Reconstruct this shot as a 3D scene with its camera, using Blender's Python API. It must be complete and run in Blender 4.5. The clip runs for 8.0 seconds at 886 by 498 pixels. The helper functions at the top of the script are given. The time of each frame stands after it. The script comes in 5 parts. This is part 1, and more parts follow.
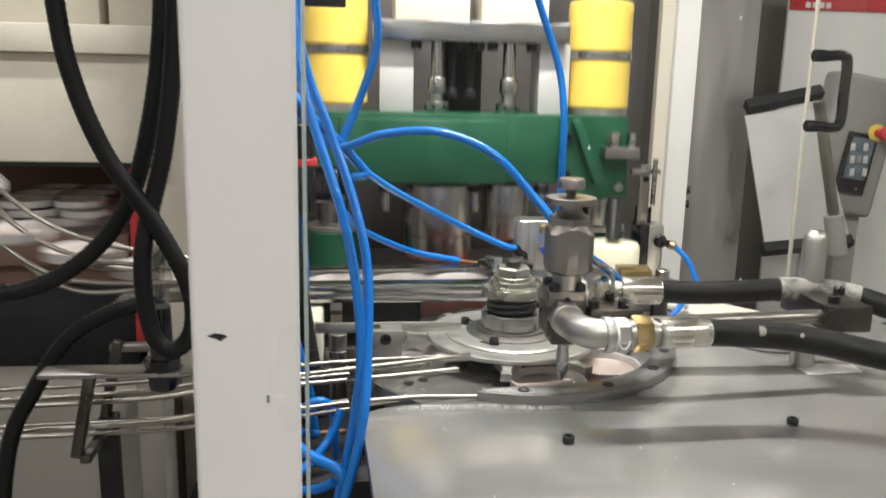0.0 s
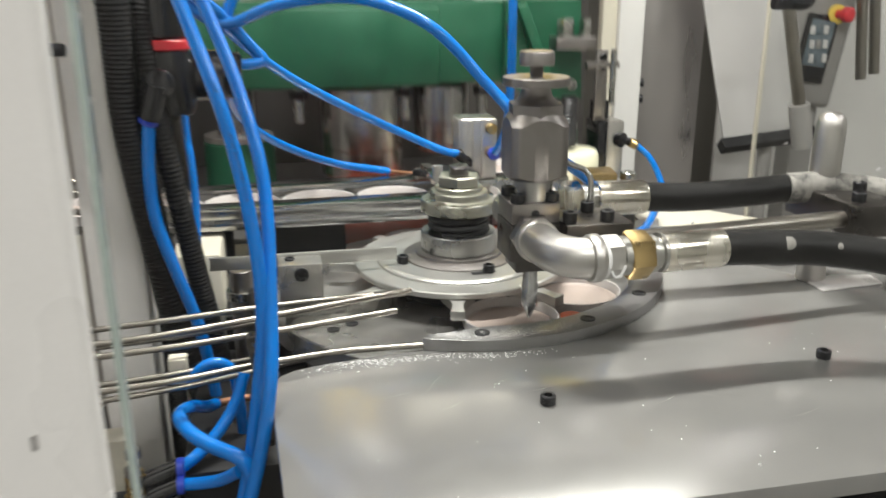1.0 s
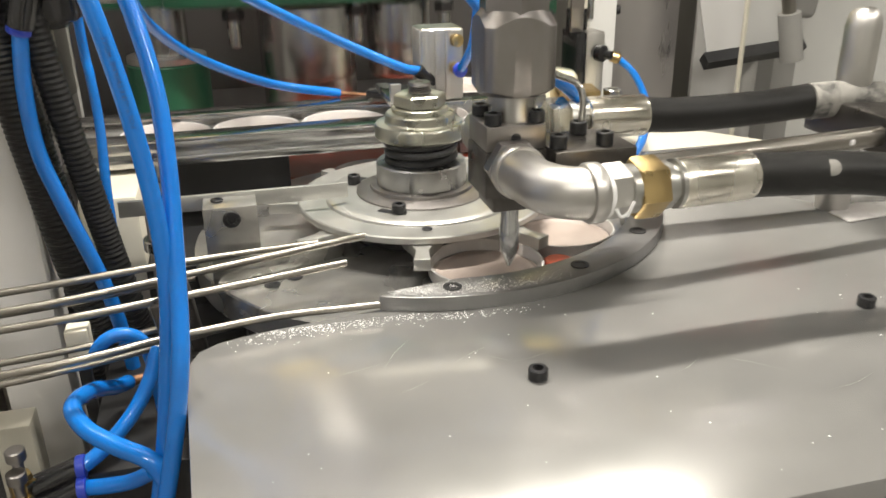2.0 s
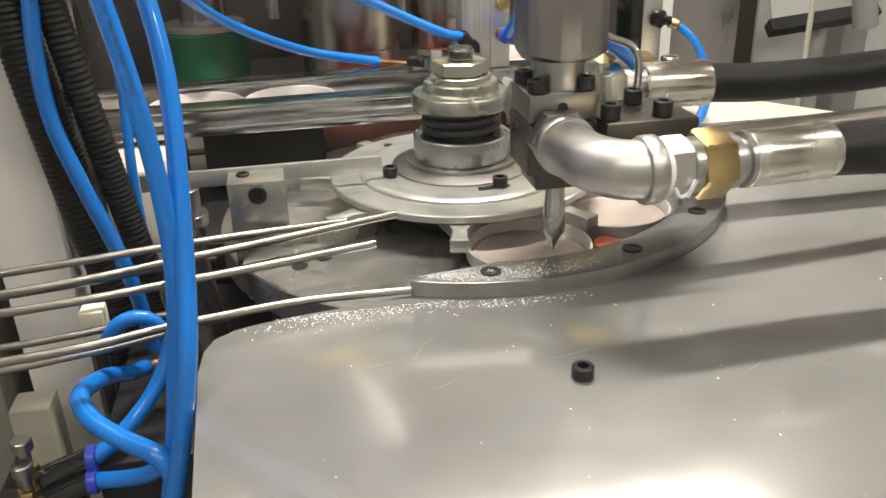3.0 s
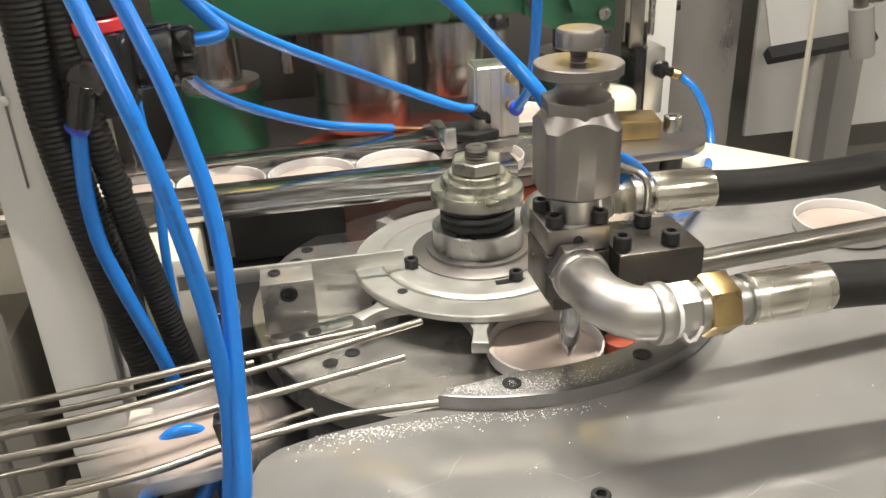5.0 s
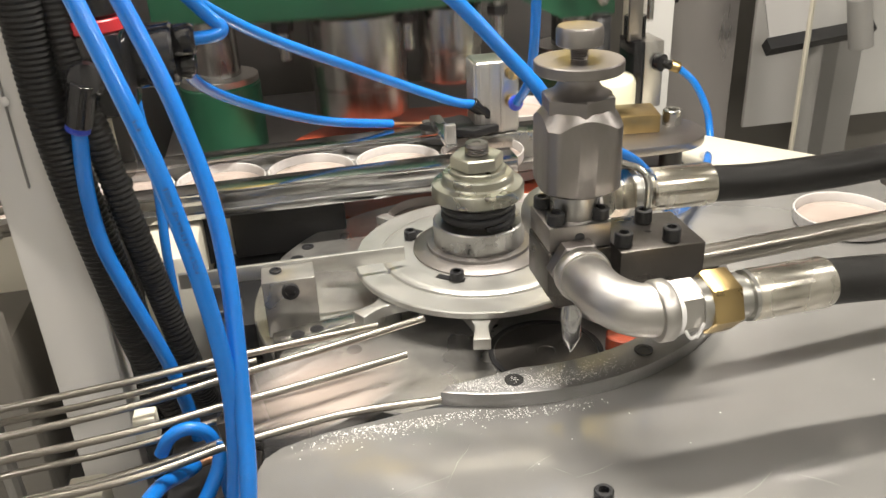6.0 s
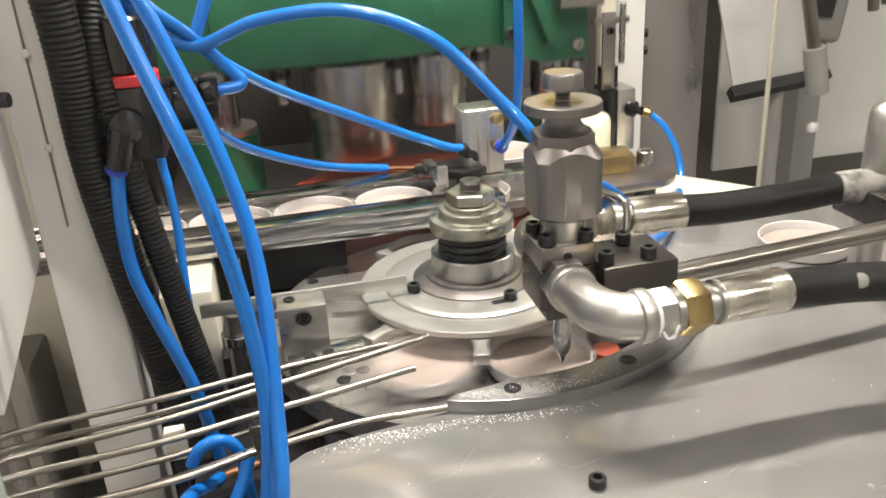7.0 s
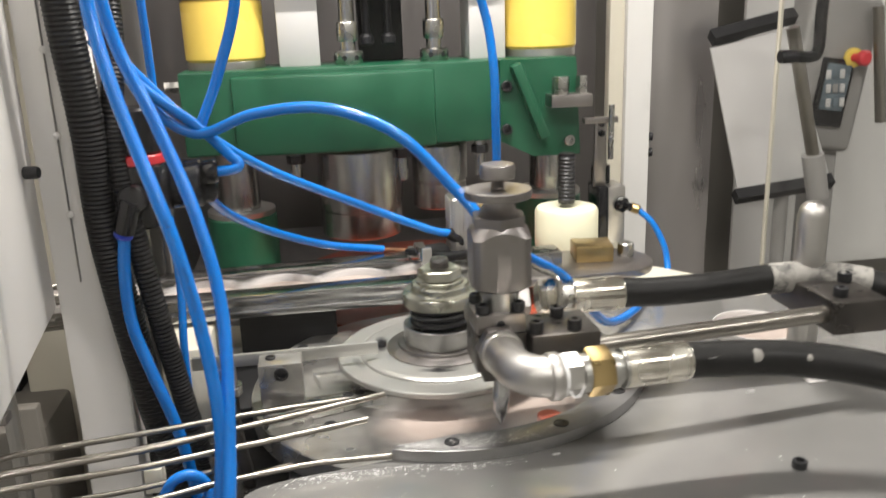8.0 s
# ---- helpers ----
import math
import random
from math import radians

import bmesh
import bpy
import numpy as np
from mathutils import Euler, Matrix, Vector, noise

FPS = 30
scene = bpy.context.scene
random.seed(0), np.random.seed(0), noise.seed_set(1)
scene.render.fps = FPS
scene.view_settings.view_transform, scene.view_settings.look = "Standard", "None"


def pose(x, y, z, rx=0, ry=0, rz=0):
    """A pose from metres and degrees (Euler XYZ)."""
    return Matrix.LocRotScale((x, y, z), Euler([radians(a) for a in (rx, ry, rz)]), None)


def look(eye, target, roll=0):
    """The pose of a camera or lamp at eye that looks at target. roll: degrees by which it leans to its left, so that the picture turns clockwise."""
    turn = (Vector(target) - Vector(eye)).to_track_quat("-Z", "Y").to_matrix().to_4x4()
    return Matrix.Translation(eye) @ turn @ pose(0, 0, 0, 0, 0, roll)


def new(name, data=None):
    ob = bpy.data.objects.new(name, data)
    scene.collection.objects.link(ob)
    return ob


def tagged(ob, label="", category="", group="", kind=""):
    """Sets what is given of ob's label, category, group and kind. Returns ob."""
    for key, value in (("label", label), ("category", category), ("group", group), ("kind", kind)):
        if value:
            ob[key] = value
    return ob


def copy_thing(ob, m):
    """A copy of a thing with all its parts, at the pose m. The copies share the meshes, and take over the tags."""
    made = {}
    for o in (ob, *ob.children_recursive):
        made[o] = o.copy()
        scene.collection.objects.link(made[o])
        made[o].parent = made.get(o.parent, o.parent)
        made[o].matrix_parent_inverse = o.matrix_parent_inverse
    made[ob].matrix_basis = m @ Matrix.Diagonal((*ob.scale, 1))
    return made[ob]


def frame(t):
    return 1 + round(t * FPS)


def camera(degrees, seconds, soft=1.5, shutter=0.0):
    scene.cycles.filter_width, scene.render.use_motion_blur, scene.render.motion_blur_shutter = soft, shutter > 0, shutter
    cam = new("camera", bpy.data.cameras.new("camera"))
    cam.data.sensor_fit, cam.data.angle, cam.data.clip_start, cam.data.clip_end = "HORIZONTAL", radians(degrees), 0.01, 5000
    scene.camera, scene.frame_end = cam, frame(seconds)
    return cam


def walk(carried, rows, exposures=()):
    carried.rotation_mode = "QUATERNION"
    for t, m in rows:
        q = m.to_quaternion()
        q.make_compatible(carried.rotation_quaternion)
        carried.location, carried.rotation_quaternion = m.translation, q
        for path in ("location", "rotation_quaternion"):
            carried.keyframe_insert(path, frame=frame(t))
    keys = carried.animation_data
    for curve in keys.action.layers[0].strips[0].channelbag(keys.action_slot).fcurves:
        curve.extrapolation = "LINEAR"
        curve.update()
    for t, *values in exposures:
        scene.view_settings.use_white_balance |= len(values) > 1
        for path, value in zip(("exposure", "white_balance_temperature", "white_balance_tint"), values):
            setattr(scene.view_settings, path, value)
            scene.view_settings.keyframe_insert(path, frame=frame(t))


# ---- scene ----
cam = camera(56.6, 8.0, 1.5, 0.5)
PATH = [
    (0, (-0.167, -0.792, 0.267), (0.06, 1.151, -0.147), 1.3),
    (0.5, (-0.152, -0.737, 0.245), (0.105, 1.183, -0.251), 0.9),
    (1, (-0.146, -0.628, 0.225), (0.24, 1.236, -0.388), -0.1),
    (1.5, (-0.135, -0.566, 0.209), (0.355, 1.237, -0.504), -0.8),
    (3, (-0.107, -0.497, 0.185), (0.217, 1.292, -0.648), -1.7),
    (3.5, (-0.108, -0.495, 0.185), (0.207, 1.29, -0.66), -1.9),
    (4, (-0.112, -0.496, 0.209), (0.192, 1.284, -0.65), -2.4),
    (4.5, (-0.115, -0.495, 0.254), (0.204, 1.281, -0.609), -2.3),
    (6, (-0.118, -0.493, 0.264), (0.203, 1.269, -0.626), -2.8),
    (6.5, (-0.124, -0.505, 0.266), (0.227, 1.272, -0.582), -2.9),
    (7, (-0.142, -0.542, 0.271), (0.246, 1.26, -0.504), -3.3),
    (7.5, (-0.14, -0.585, 0.274), (0.24, 1.261, -0.396), -3.0),
    (8, (-0.096, -0.622, 0.277), (0.2, 1.277, -0.277), -2.0),
]
walk(cam, [(t, look(eye, target, roll)) for t, eye, target, roll in PATH],
     [(0.0, -0.18, 6150, 10), (0.5, -0.22, 6050, 9), (1.0, -0.12, 6150, 8), (1.5, 0.08, 6400, 9), (3.0, -0.05, 6550, 10), (3.5, -0.05, 6550, 10), (4.0, 0.05, 6600, 11), (6.0, 0.05, 6600, 11), (7.0, 0.10, 6550, 12), (7.5, 0.08, 6500, 14), (8.0, -0.10, 6300, 12)])

# ---- light ----
world = bpy.data.worlds.new("hall_light")
scene.world = world
world.use_nodes = True
world.node_tree.nodes["Background"].inputs[0].default_value = (0.80, 0.86, 0.95, 1)
world.node_tree.nodes["Background"].inputs[1].default_value = 0.06


def area_lamp(name, eye, target, sx, sy, watts, colour):
    data = bpy.data.lights.new(name, "AREA")
    data.shape, data.size, data.size_y, data.energy, data.color = "RECTANGLE", sx, sy, watts, colour
    ob = new(name, data)
    ob.matrix_world = look(eye, target)
    return ob


WARM, COOL = (1.0, 0.945, 0.875), (1.0, 0.94, 0.85)
area_lamp("machine_lamp", (0.06, 0.055, 0.86), (0.06, 0.035, 0.0), 0.45, 0.03, 18.0, COOL)
for lx, ly in ((-1.6, -2.2), (0.4, -2.2), (2.4, -2.2), (-1.6, 1.9), (0.1, 1.9), (3.6, 0.2)):
    area_lamp("hall_lamp", (lx, ly, 2.55), (lx, ly, 0.0), 1.2, 0.25, 46.0 if ly < 0 else 38.0, WARM)

# ---- materials ----


def material(name, colour, rough=0.5, metal=0.0, vary=0.12, scale=30.0, fine=400.0, bump=0.02, stretch=(1, 1, 1),
             stain=None, stain_amount=0.0, rough_vary=0.12, spec=0.5, stain_at=(0.50, 0.78), coat=0.0, transmission=0.0, emit=0.0, turned=0.0):
    m = bpy.data.materials.new(name)
    m.use_nodes = True
    nt = m.node_tree
    b = nt.nodes["Principled BSDF"]
    link = nt.links.new
    tc = nt.nodes.new("ShaderNodeTexCoord")
    mp = nt.nodes.new("ShaderNodeMapping")
    mp.inputs["Scale"].default_value = stretch
    link(tc.outputs["Object"], mp.inputs["Vector"])
    n1 = nt.nodes.new("ShaderNodeTexNoise")
    n1.inputs["Scale"].default_value, n1.inputs["Detail"].default_value = scale, 5
    n2 = nt.nodes.new("ShaderNodeTexNoise")
    n2.inputs["Scale"].default_value, n2.inputs["Detail"].default_value = fine, 3
    link(mp.outputs[0], n1.inputs["Vector"])
    link(mp.outputs[0], n2.inputs["Vector"])
    mix = nt.nodes.new("ShaderNodeMath")
    mix.operation = "MULTIPLY_ADD"
    link(n2.outputs["Fac"], mix.inputs[0])
    mix.inputs[1].default_value = 0.45
    link(n1.outputs["Fac"], mix.inputs[2])
    ramp = nt.nodes.new("ShaderNodeValToRGB")
    lo = [c * (1 - vary) for c in colour]
    hi = [min(1, c * (1 + vary)) for c in colour]
    ramp.color_ramp.elements[0].position, ramp.color_ramp.elements[1].position = 0.45, 1.0
    ramp.color_ramp.elements[0].color = (*lo, 1)
    ramp.color_ramp.elements[1].color = (*hi, 1)
    link(mix.outputs[0], ramp.inputs[0])
    out = ramp.outputs[0]
    if stain:
        n3 = nt.nodes.new("ShaderNodeTexNoise")
        n3.inputs["Scale"].default_value, n3.inputs["Detail"].default_value = scale * 0.7, 8
        n3.inputs["Roughness"].default_value = 0.7
        link(tc.outputs["Object"], n3.inputs["Vector"])
        r3 = nt.nodes.new("ShaderNodeValToRGB")
        r3.color_ramp.elements[0].position, r3.color_ramp.elements[1].position = stain_at
        r3.color_ramp.elements[0].color = (0, 0, 0, 1)
        r3.color_ramp.elements[1].color = (stain_amount,) * 3 + (1,)
        link(n3.outputs["Fac"], r3.inputs[0])
        mx = nt.nodes.new("ShaderNodeMixRGB")
        link(r3.outputs[0], mx.inputs[0])
        link(out, mx.inputs[1])
        mx.inputs[2].default_value = (*stain, 1)
        out = mx.outputs[0]
    link(out, b.inputs["Base Color"])
    mr = nt.nodes.new("ShaderNodeMapRange")
    mr.inputs["From Min"].default_value, mr.inputs["From Max"].default_value = 0.3, 0.75
    mr.inputs["To Min"].default_value = max(0.03, rough - rough_vary)
    mr.inputs["To Max"].default_value = min(1.0, rough + rough_vary)
    link(n1.outputs["Fac"], mr.inputs["Value"])
    link(mr.outputs[0], b.inputs["Roughness"])
    b.inputs["Metallic"].default_value = metal
    b.inputs["Specular IOR Level"].default_value = spec
    b.inputs["Coat Weight"].default_value = coat
    b.inputs["Transmission Weight"].default_value = transmission
    if turned:            # lathe grooves spread the highlight along the axis
        tg = nt.nodes.new("ShaderNodeTangent")
        tg.direction_type, tg.axis = "RADIAL", "Z"
        b.inputs["Anisotropic"].default_value = turned
        link(tg.outputs[0], b.inputs["Tangent"])
    if emit:
        b.inputs["Emission Color"].default_value = (*colour, 1)
        b.inputs["Emission Strength"].default_value = emit
    if bump:
        bp = nt.nodes.new("ShaderNodeBump")
        bp.inputs["Strength"].default_value, bp.inputs["Distance"].default_value = min(1, bump * 10), 0.0006
        link(mix.outputs[0], bp.inputs["Height"])
        link(bp.outputs[0], b.inputs["Normal"])
    return m


PLATE = material("brushed_plate_steel", (0.315, 0.31, 0.30), 0.19, 0.48, 0.12, 9, 60, 0.0, (1, 1.4, 1), rough_vary=0.04, spec=0.45, stain=(0.26, 0.255, 0.245), stain_amount=0.35, stain_at=(0.36, 0.84))
ALU = material("satin_turned_steel", (0.52, 0.515, 0.49), 0.36, 0.78, 0.10, 45, 800, 0.008, rough_vary=0.06, stain=(0.34, 0.33, 0.30), stain_amount=0.35)
STEEL = material("machined_steel", (0.46, 0.455, 0.43), 0.27, 1.0, 0.14, 40, 700, 0.012, rough_vary=0.10, stain=(0.26, 0.25, 0.22), stain_amount=0.4)
OLIVE = material("olive_zinc_steel", (0.49, 0.485, 0.415), 0.31, 1.0, 0.12, 60, 700, 0.01, rough_vary=0.08, stain=(0.27, 0.26, 0.20), stain_amount=0.4, turned=0.5)
TURNED = material("turned_hub_steel", (0.44, 0.435, 0.42), 0.31, 1.0, 0.12, 45, 700, 0.01, rough_vary=0.08, stain=(0.24, 0.23, 0.21), stain_amount=0.4, turned=0.7)
DULL = material("dull_base_steel", (0.44, 0.43, 0.41), 0.33, 0.85, 0.22, 22, 500, 0.02, stain=(0.15, 0.14, 0.13), stain_amount=0.65, stain_at=(0.46, 0.70))
ROD = material("bright_wire_steel", (0.31, 0.29, 0.26), 0.30, 1.0, 0.10, 25, 400, 0.0, rough_vary=0.02, stain=(0.17, 0.13, 0.10), stain_amount=0.35)
EDGE = material("dark_ground_steel", (0.30, 0.296, 0.296), 0.36, 0.85, 0.15, 40, 600, 0.012, rough_vary=0.06, stain=(0.17, 0.165, 0.16), stain_amount=0.5)
DIE = material("polished_die_steel", (0.44, 0.435, 0.425), 0.25, 1.0, 0.16, 14, 300, 0.004, (1, 1, 0.2), rough_vary=0.08, stain=(0.18, 0.165, 0.15), stain_amount=0.45, turned=0.55)
POSTG = material("worn_beige_post", (0.77, 0.75, 0.72), 0.42, 0.0, 0.05, 7, 300, 0.012, stain=(0.46, 0.43, 0.39), stain_amount=0.4)
CHROME = material("polished_steel", (0.50, 0.50, 0.50), 0.20, 1.0, 0.10, 20, 300, 0.0, (1, 1, 4), rough_vary=0.07, stain=(0.30, 0.29, 0.28), stain_amount=0.4)
GUN = material("browned_valve_steel", (0.31, 0.29, 0.28), 0.37, 1.0, 0.14, 35, 500, 0.012, (1, 1, 0.4), rough_vary=0.08, stain=(0.17, 0.15, 0.13), stain_amount=0.45)
DARK = material("blackened_steel_block", (0.085, 0.078, 0.072), 0.36, 0.9, 0.25, 40, 500, 0.02, stain=(0.22, 0.20, 0.18), stain_amount=0.35)
# oxide finish of screws and fittings; also the black of drawn shadows
OXIDE = material("black_oxide_and_shade", (0.022, 0.022, 0.024), 0.42, 0.4, 0.3, 120, 900, 0.02)
CAST = material("cast_stainless", (0.56, 0.545, 0.52), 0.36, 1.0, 0.10, 50, 1400, 0.05, rough_vary=0.08)
ZINC = material("yellow_zinc", (0.74, 0.71, 0.63), 0.24, 1.0, 0.12, 60, 500, 0.01, (1, 1, 0.4), (0.52, 0.40, 0.20), 0.55)
BRASS = material("old_brass", (0.45, 0.33, 0.15), 0.36, 1.0, 0.18, 60, 600, 0.015)
COPPER = material("copper_tube", (0.45, 0.24, 0.14), 0.40, 0.9, 0.18, 80, 600, 0.01)
RUBBER = material("black_hose_rubber", (0.009, 0.0088, 0.0085), 0.5, 0.0, 0.35, 40, 700, 0.05, stain=(0.05, 0.048, 0.045), stain_amount=0.35, spec=0.25)
CORR = material("black_conduit", (0.006, 0.006, 0.0065), 0.45, 0.0, 0.3, 60, 500, 0.02, spec=0.25)
TAPE = material("worn_white_tape", (0.24, 0.23, 0.21), 0.70, 0.0, 0.25, 110, 500, 0.06, stain=(0.025, 0.025, 0.025), stain_amount=0.9, stain_at=(0.47, 0.62))
BLUE = material("blue_air_tube", (0.0035, 0.150, 0.55), 0.17, 0.0, 0.14, 20, 300, 0.004, coat=0.3, rough_vary=0.05, spec=0.4)
BLUEFIT = material("blue_collet", (0.02, 0.05, 0.45), 0.35)
CREAM = material("cream_paint", (0.70, 0.66, 0.55), 0.42, 0.0, 0.05, 8, 300, 0.01, stain=(0.45, 0.41, 0.33), stain_amount=0.4)
WHITE = material("white_powder_coat", (0.76, 0.75, 0.73), 0.36, 0.0, 0.03, 6, 700, 0.02, stain=(0.62, 0.60, 0.57), stain_amount=0.3)
GREEN = material("green_machine_paint", (0.007, 0.070, 0.033), 0.42, 0.0, 0.22, 25, 300, 0.02, stain=(0.03, 0.10, 0.055), stain_amount=0.4)
YELLOW = material("yellow_polyurethane", (0.80, 0.59, 0.11), 0.28, 0.0, 0.08, 12, 200, 0.006, coat=0.3, stain=(0.70, 0.38, 0.08), stain_amount=0.3)
NYLON = material("ivory_nylon", (0.72, 0.70, 0.52), 0.45, 0.0, 0.08, 30, 300, 0.01, stain=(0.50, 0.46, 0.32), stain_amount=0.3)
ORANGE = material("orange_rubber", (0.33, 0.052, 0.018), 0.5, 0.0, 0.12, 30, 300, 0.02)
LIDW = material("white_enamel", (0.58, 0.555, 0.54), 0.30, 0.0, 0.05, 40, 300, 0.004, coat=0.3)
LINER = material("pinkish_sealing_liner", (0.37, 0.305, 0.27), 0.42, 0.0, 0.10, 60, 500, 0.004, stain=(0.50, 0.45, 0.41), stain_amount=0.4)
RED = material("red_plastic", (0.55, 0.03, 0.04), 0.35, 0.0, 0.1, 40, 300, 0.01)
BLACKP = material("black_plastic", (0.007, 0.007, 0.008), 0.16, 0.0, 0.2, 60, 400, 0.01)
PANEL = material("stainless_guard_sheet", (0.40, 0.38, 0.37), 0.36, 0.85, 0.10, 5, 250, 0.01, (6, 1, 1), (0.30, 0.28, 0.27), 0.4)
# shaded copy of PANEL for the rear of the machine
PANELD = material("shaded_guard_sheet", (0.16, 0.15, 0.147), 0.40, 0.6, 0.12, 5, 250, 0.01, (6, 1, 1), (0.10, 0.095, 0.09), 0.4)
LEAF = material("light_grey_guard", (0.58, 0.57, 0.56), 0.42, 0.2, 0.06, 10, 300, 0.01, stain=(0.42, 0.41, 0.39), stain_amount=0.35)
GREY = material("grey_enamel", (0.26, 0.25, 0.24), 0.45, 0.0, 0.08, 12, 300, 0.015)
BROWN = material("brown_felt_board", (0.13, 0.075, 0.055), 0.7, 0.0, 0.2, 20, 300, 0.03)
# beige darkened in its colour for the shadow on the lower feeder
BEIGE = material("shaded_beige_cabinet", (0.18, 0.168, 0.148), 0.5, 0.0, 0.06, 6, 200, 0.012, stain=(0.20, 0.18, 0.155), stain_amount=0.4)
# near-black for dark painted parts, and for shade in bays and gaps
SHADE = material("dark_paint_and_shade", (0.012, 0.012, 0.013), 0.5, 0.0, 0.3, 15, 200, 0.03, spec=0.3)
CONCRETE = material("grey_hall_floor", (0.28, 0.27, 0.25), 0.5, 0.0, 0.12, 3, 60, 0.05)
WALLP = material("hall_wall_paint", (0.62, 0.61, 0.58), 0.6, 0.0, 0.06, 2, 60, 0.02)
POWDER = material("white_compound_crumbs", (0.80, 0.79, 0.78), 0.7, 0.0, 0.06, 60, 500, 0.02)
PANEEDGE = material("pane_edge", (0.34, 0.40, 0.37), 0.3, 0.0, 0.05, 40, 300, 0.0)
WIRE = material("dull_chute_wire", (0.30, 0.28, 0.25), 0.42, 0.9, 0.12, 30, 300, 0.0)
SCREEN = material("display_glass", (0.12, 0.15, 0.17), 0.2, 0.0, 0.3, 40, 90, 0.0)
LEDGREEN = material("green_indicator", (0.05, 0.9, 0.35), 0.4, emit=3.0)


def clear_sheet(name, rough, tint):
    m = bpy.data.materials.new(name)
    m.use_nodes = True
    nt = m.node_tree
    nt.nodes.remove(nt.nodes["Principled BSDF"])
    clear = nt.nodes.new("ShaderNodeBsdfTransparent")
    clear.inputs[0].default_value = (*tint, 1)
    gloss = nt.nodes.new("ShaderNodeBsdfGlossy")
    gloss.inputs["Roughness"].default_value = rough
    lw = nt.nodes.new("ShaderNodeLayerWeight")
    lw.inputs["Blend"].default_value = 0.5
    pw = nt.nodes.new("ShaderNodeMath")
    pw.operation = "POWER"
    pw.inputs[1].default_value = 4.0
    nt.links.new(lw.outputs["Facing"], pw.inputs[0])
    fr = nt.nodes.new("ShaderNodeMath")
    fr.operation = "MULTIPLY_ADD"
    fr.inputs[1].default_value, fr.inputs[2].default_value = 0.5, 0.009
    nt.links.new(pw.outputs[0], fr.inputs[0])
    mix = nt.nodes.new("ShaderNodeMixShader")
    nt.links.new(fr.outputs[0], mix.inputs[0])
    nt.links.new(clear.outputs[0], mix.inputs[1])
    nt.links.new(gloss.outputs[0], mix.inputs[2])
    nt.links.new(mix.outputs[0], nt.nodes["Material Output"].inputs[0])
    return m


ACRYLIC = clear_sheet("clear_acrylic", 0.03, (0.97, 0.975, 0.97))
BOWL = clear_sheet("clear_bowl", 0.08, (0.82, 0.82, 0.80))

# ---- building helpers ----


def thing(name, at=(0, 0, 0), label="", category="", group="", kind=""):
    ob = new(name)
    ob.location = at
    return tagged(ob, label, category, group, kind)


def origin(ob):
    o = Vector((0, 0, 0))
    while ob:
        o += ob.location
        ob = ob.parent
    return o


def finish(name, bm, mat, sharp=35):
    me = bpy.data.meshes.new(name)
    bmesh.ops.recalc_face_normals(bm, faces=bm.faces)
    bm.to_mesh(me)
    bm.free()
    me.materials.append(mat)
    for p in me.polygons:
        p.use_smooth = True
    me.set_sharp_from_angle(angle=radians(sharp))
    return me


def part(name, bm, mat, parent, label=""):
    """One mesh under a thing or a part; bm is in world places."""
    o = origin(parent)
    bmesh.ops.translate(bm, vec=-o, verts=bm.verts)
    ob = new(name, finish(name, bm, mat))
    ob.parent = parent
    return tagged(ob, label)


def solid(name, bm, mat, label="", category="", kind="", group=""):
    return tagged(new(name, finish(name, bm, mat)), label, category, group, kind)


def box(x0, x1, y0, y1, z0, z1, bevel=0.0006, segs=2, bm=None, turn=None):
    own = bmesh.new()
    r = bmesh.ops.create_cube(own, size=1)
    m = Matrix.Translation(((x0 + x1) / 2, (y0 + y1) / 2, (z0 + z1) / 2)) @ Matrix.Diagonal((x1 - x0, y1 - y0, z1 - z0, 1))
    bmesh.ops.transform(own, matrix=m, verts=own.verts)
    if bevel:
        bmesh.ops.bevel(own, geom=own.edges[:], offset=bevel, segments=segs, affect="EDGES", profile=0.5)
    if turn:
        c = Vector(((x0 + x1) / 2, (y0 + y1) / 2, (z0 + z1) / 2))
        bmesh.ops.transform(own, matrix=Matrix.Translation(c) @ turn @ Matrix.Translation(-c), verts=own.verts)
    return joined(bm, own)


def joined(bm, own):
    if bm is None:
        return own
    me = bpy.data.meshes.new("tmp")
    own.to_mesh(me)
    own.free()
    bm.from_mesh(me)
    bpy.data.meshes.remove(me)
    return bm


def lathe(profile, at=(0, 0, 0), segs=40, aim=None, bm=None):
    """A turned body: rows of (radius, height) from bottom to top along aim (default up)."""
    own = bmesh.new()
    rings = []
    for r, h in profile:
        rings.append([own.verts.new((r * math.cos(a * 2 * math.pi / segs), r * math.sin(a * 2 * math.pi / segs), h)) for a in range(segs)])
    for a, b in zip(rings, rings[1:]):
        for i in range(segs):
            own.faces.new((a[i], a[(i + 1) % segs], b[(i + 1) % segs], b[i]))
    own.faces.new(rings[0][::-1])
    own.faces.new(rings[-1])
    m = Matrix.Translation(at)
    if aim is not None:
        m = m @ Vector(aim).to_track_quat("Z", "Y").to_matrix().to_4x4()
    bmesh.ops.transform(own, matrix=m, verts=own.verts)
    return joined(bm, own)


def drum(r, z0, z1, at=(0, 0), segs=40, e=0.0006, bm=None):
    return lathe([(r - e, z0), (r, z0 + e), (r, z1 - e), (r - e, z1)], (at[0], at[1], 0), segs, None, bm)


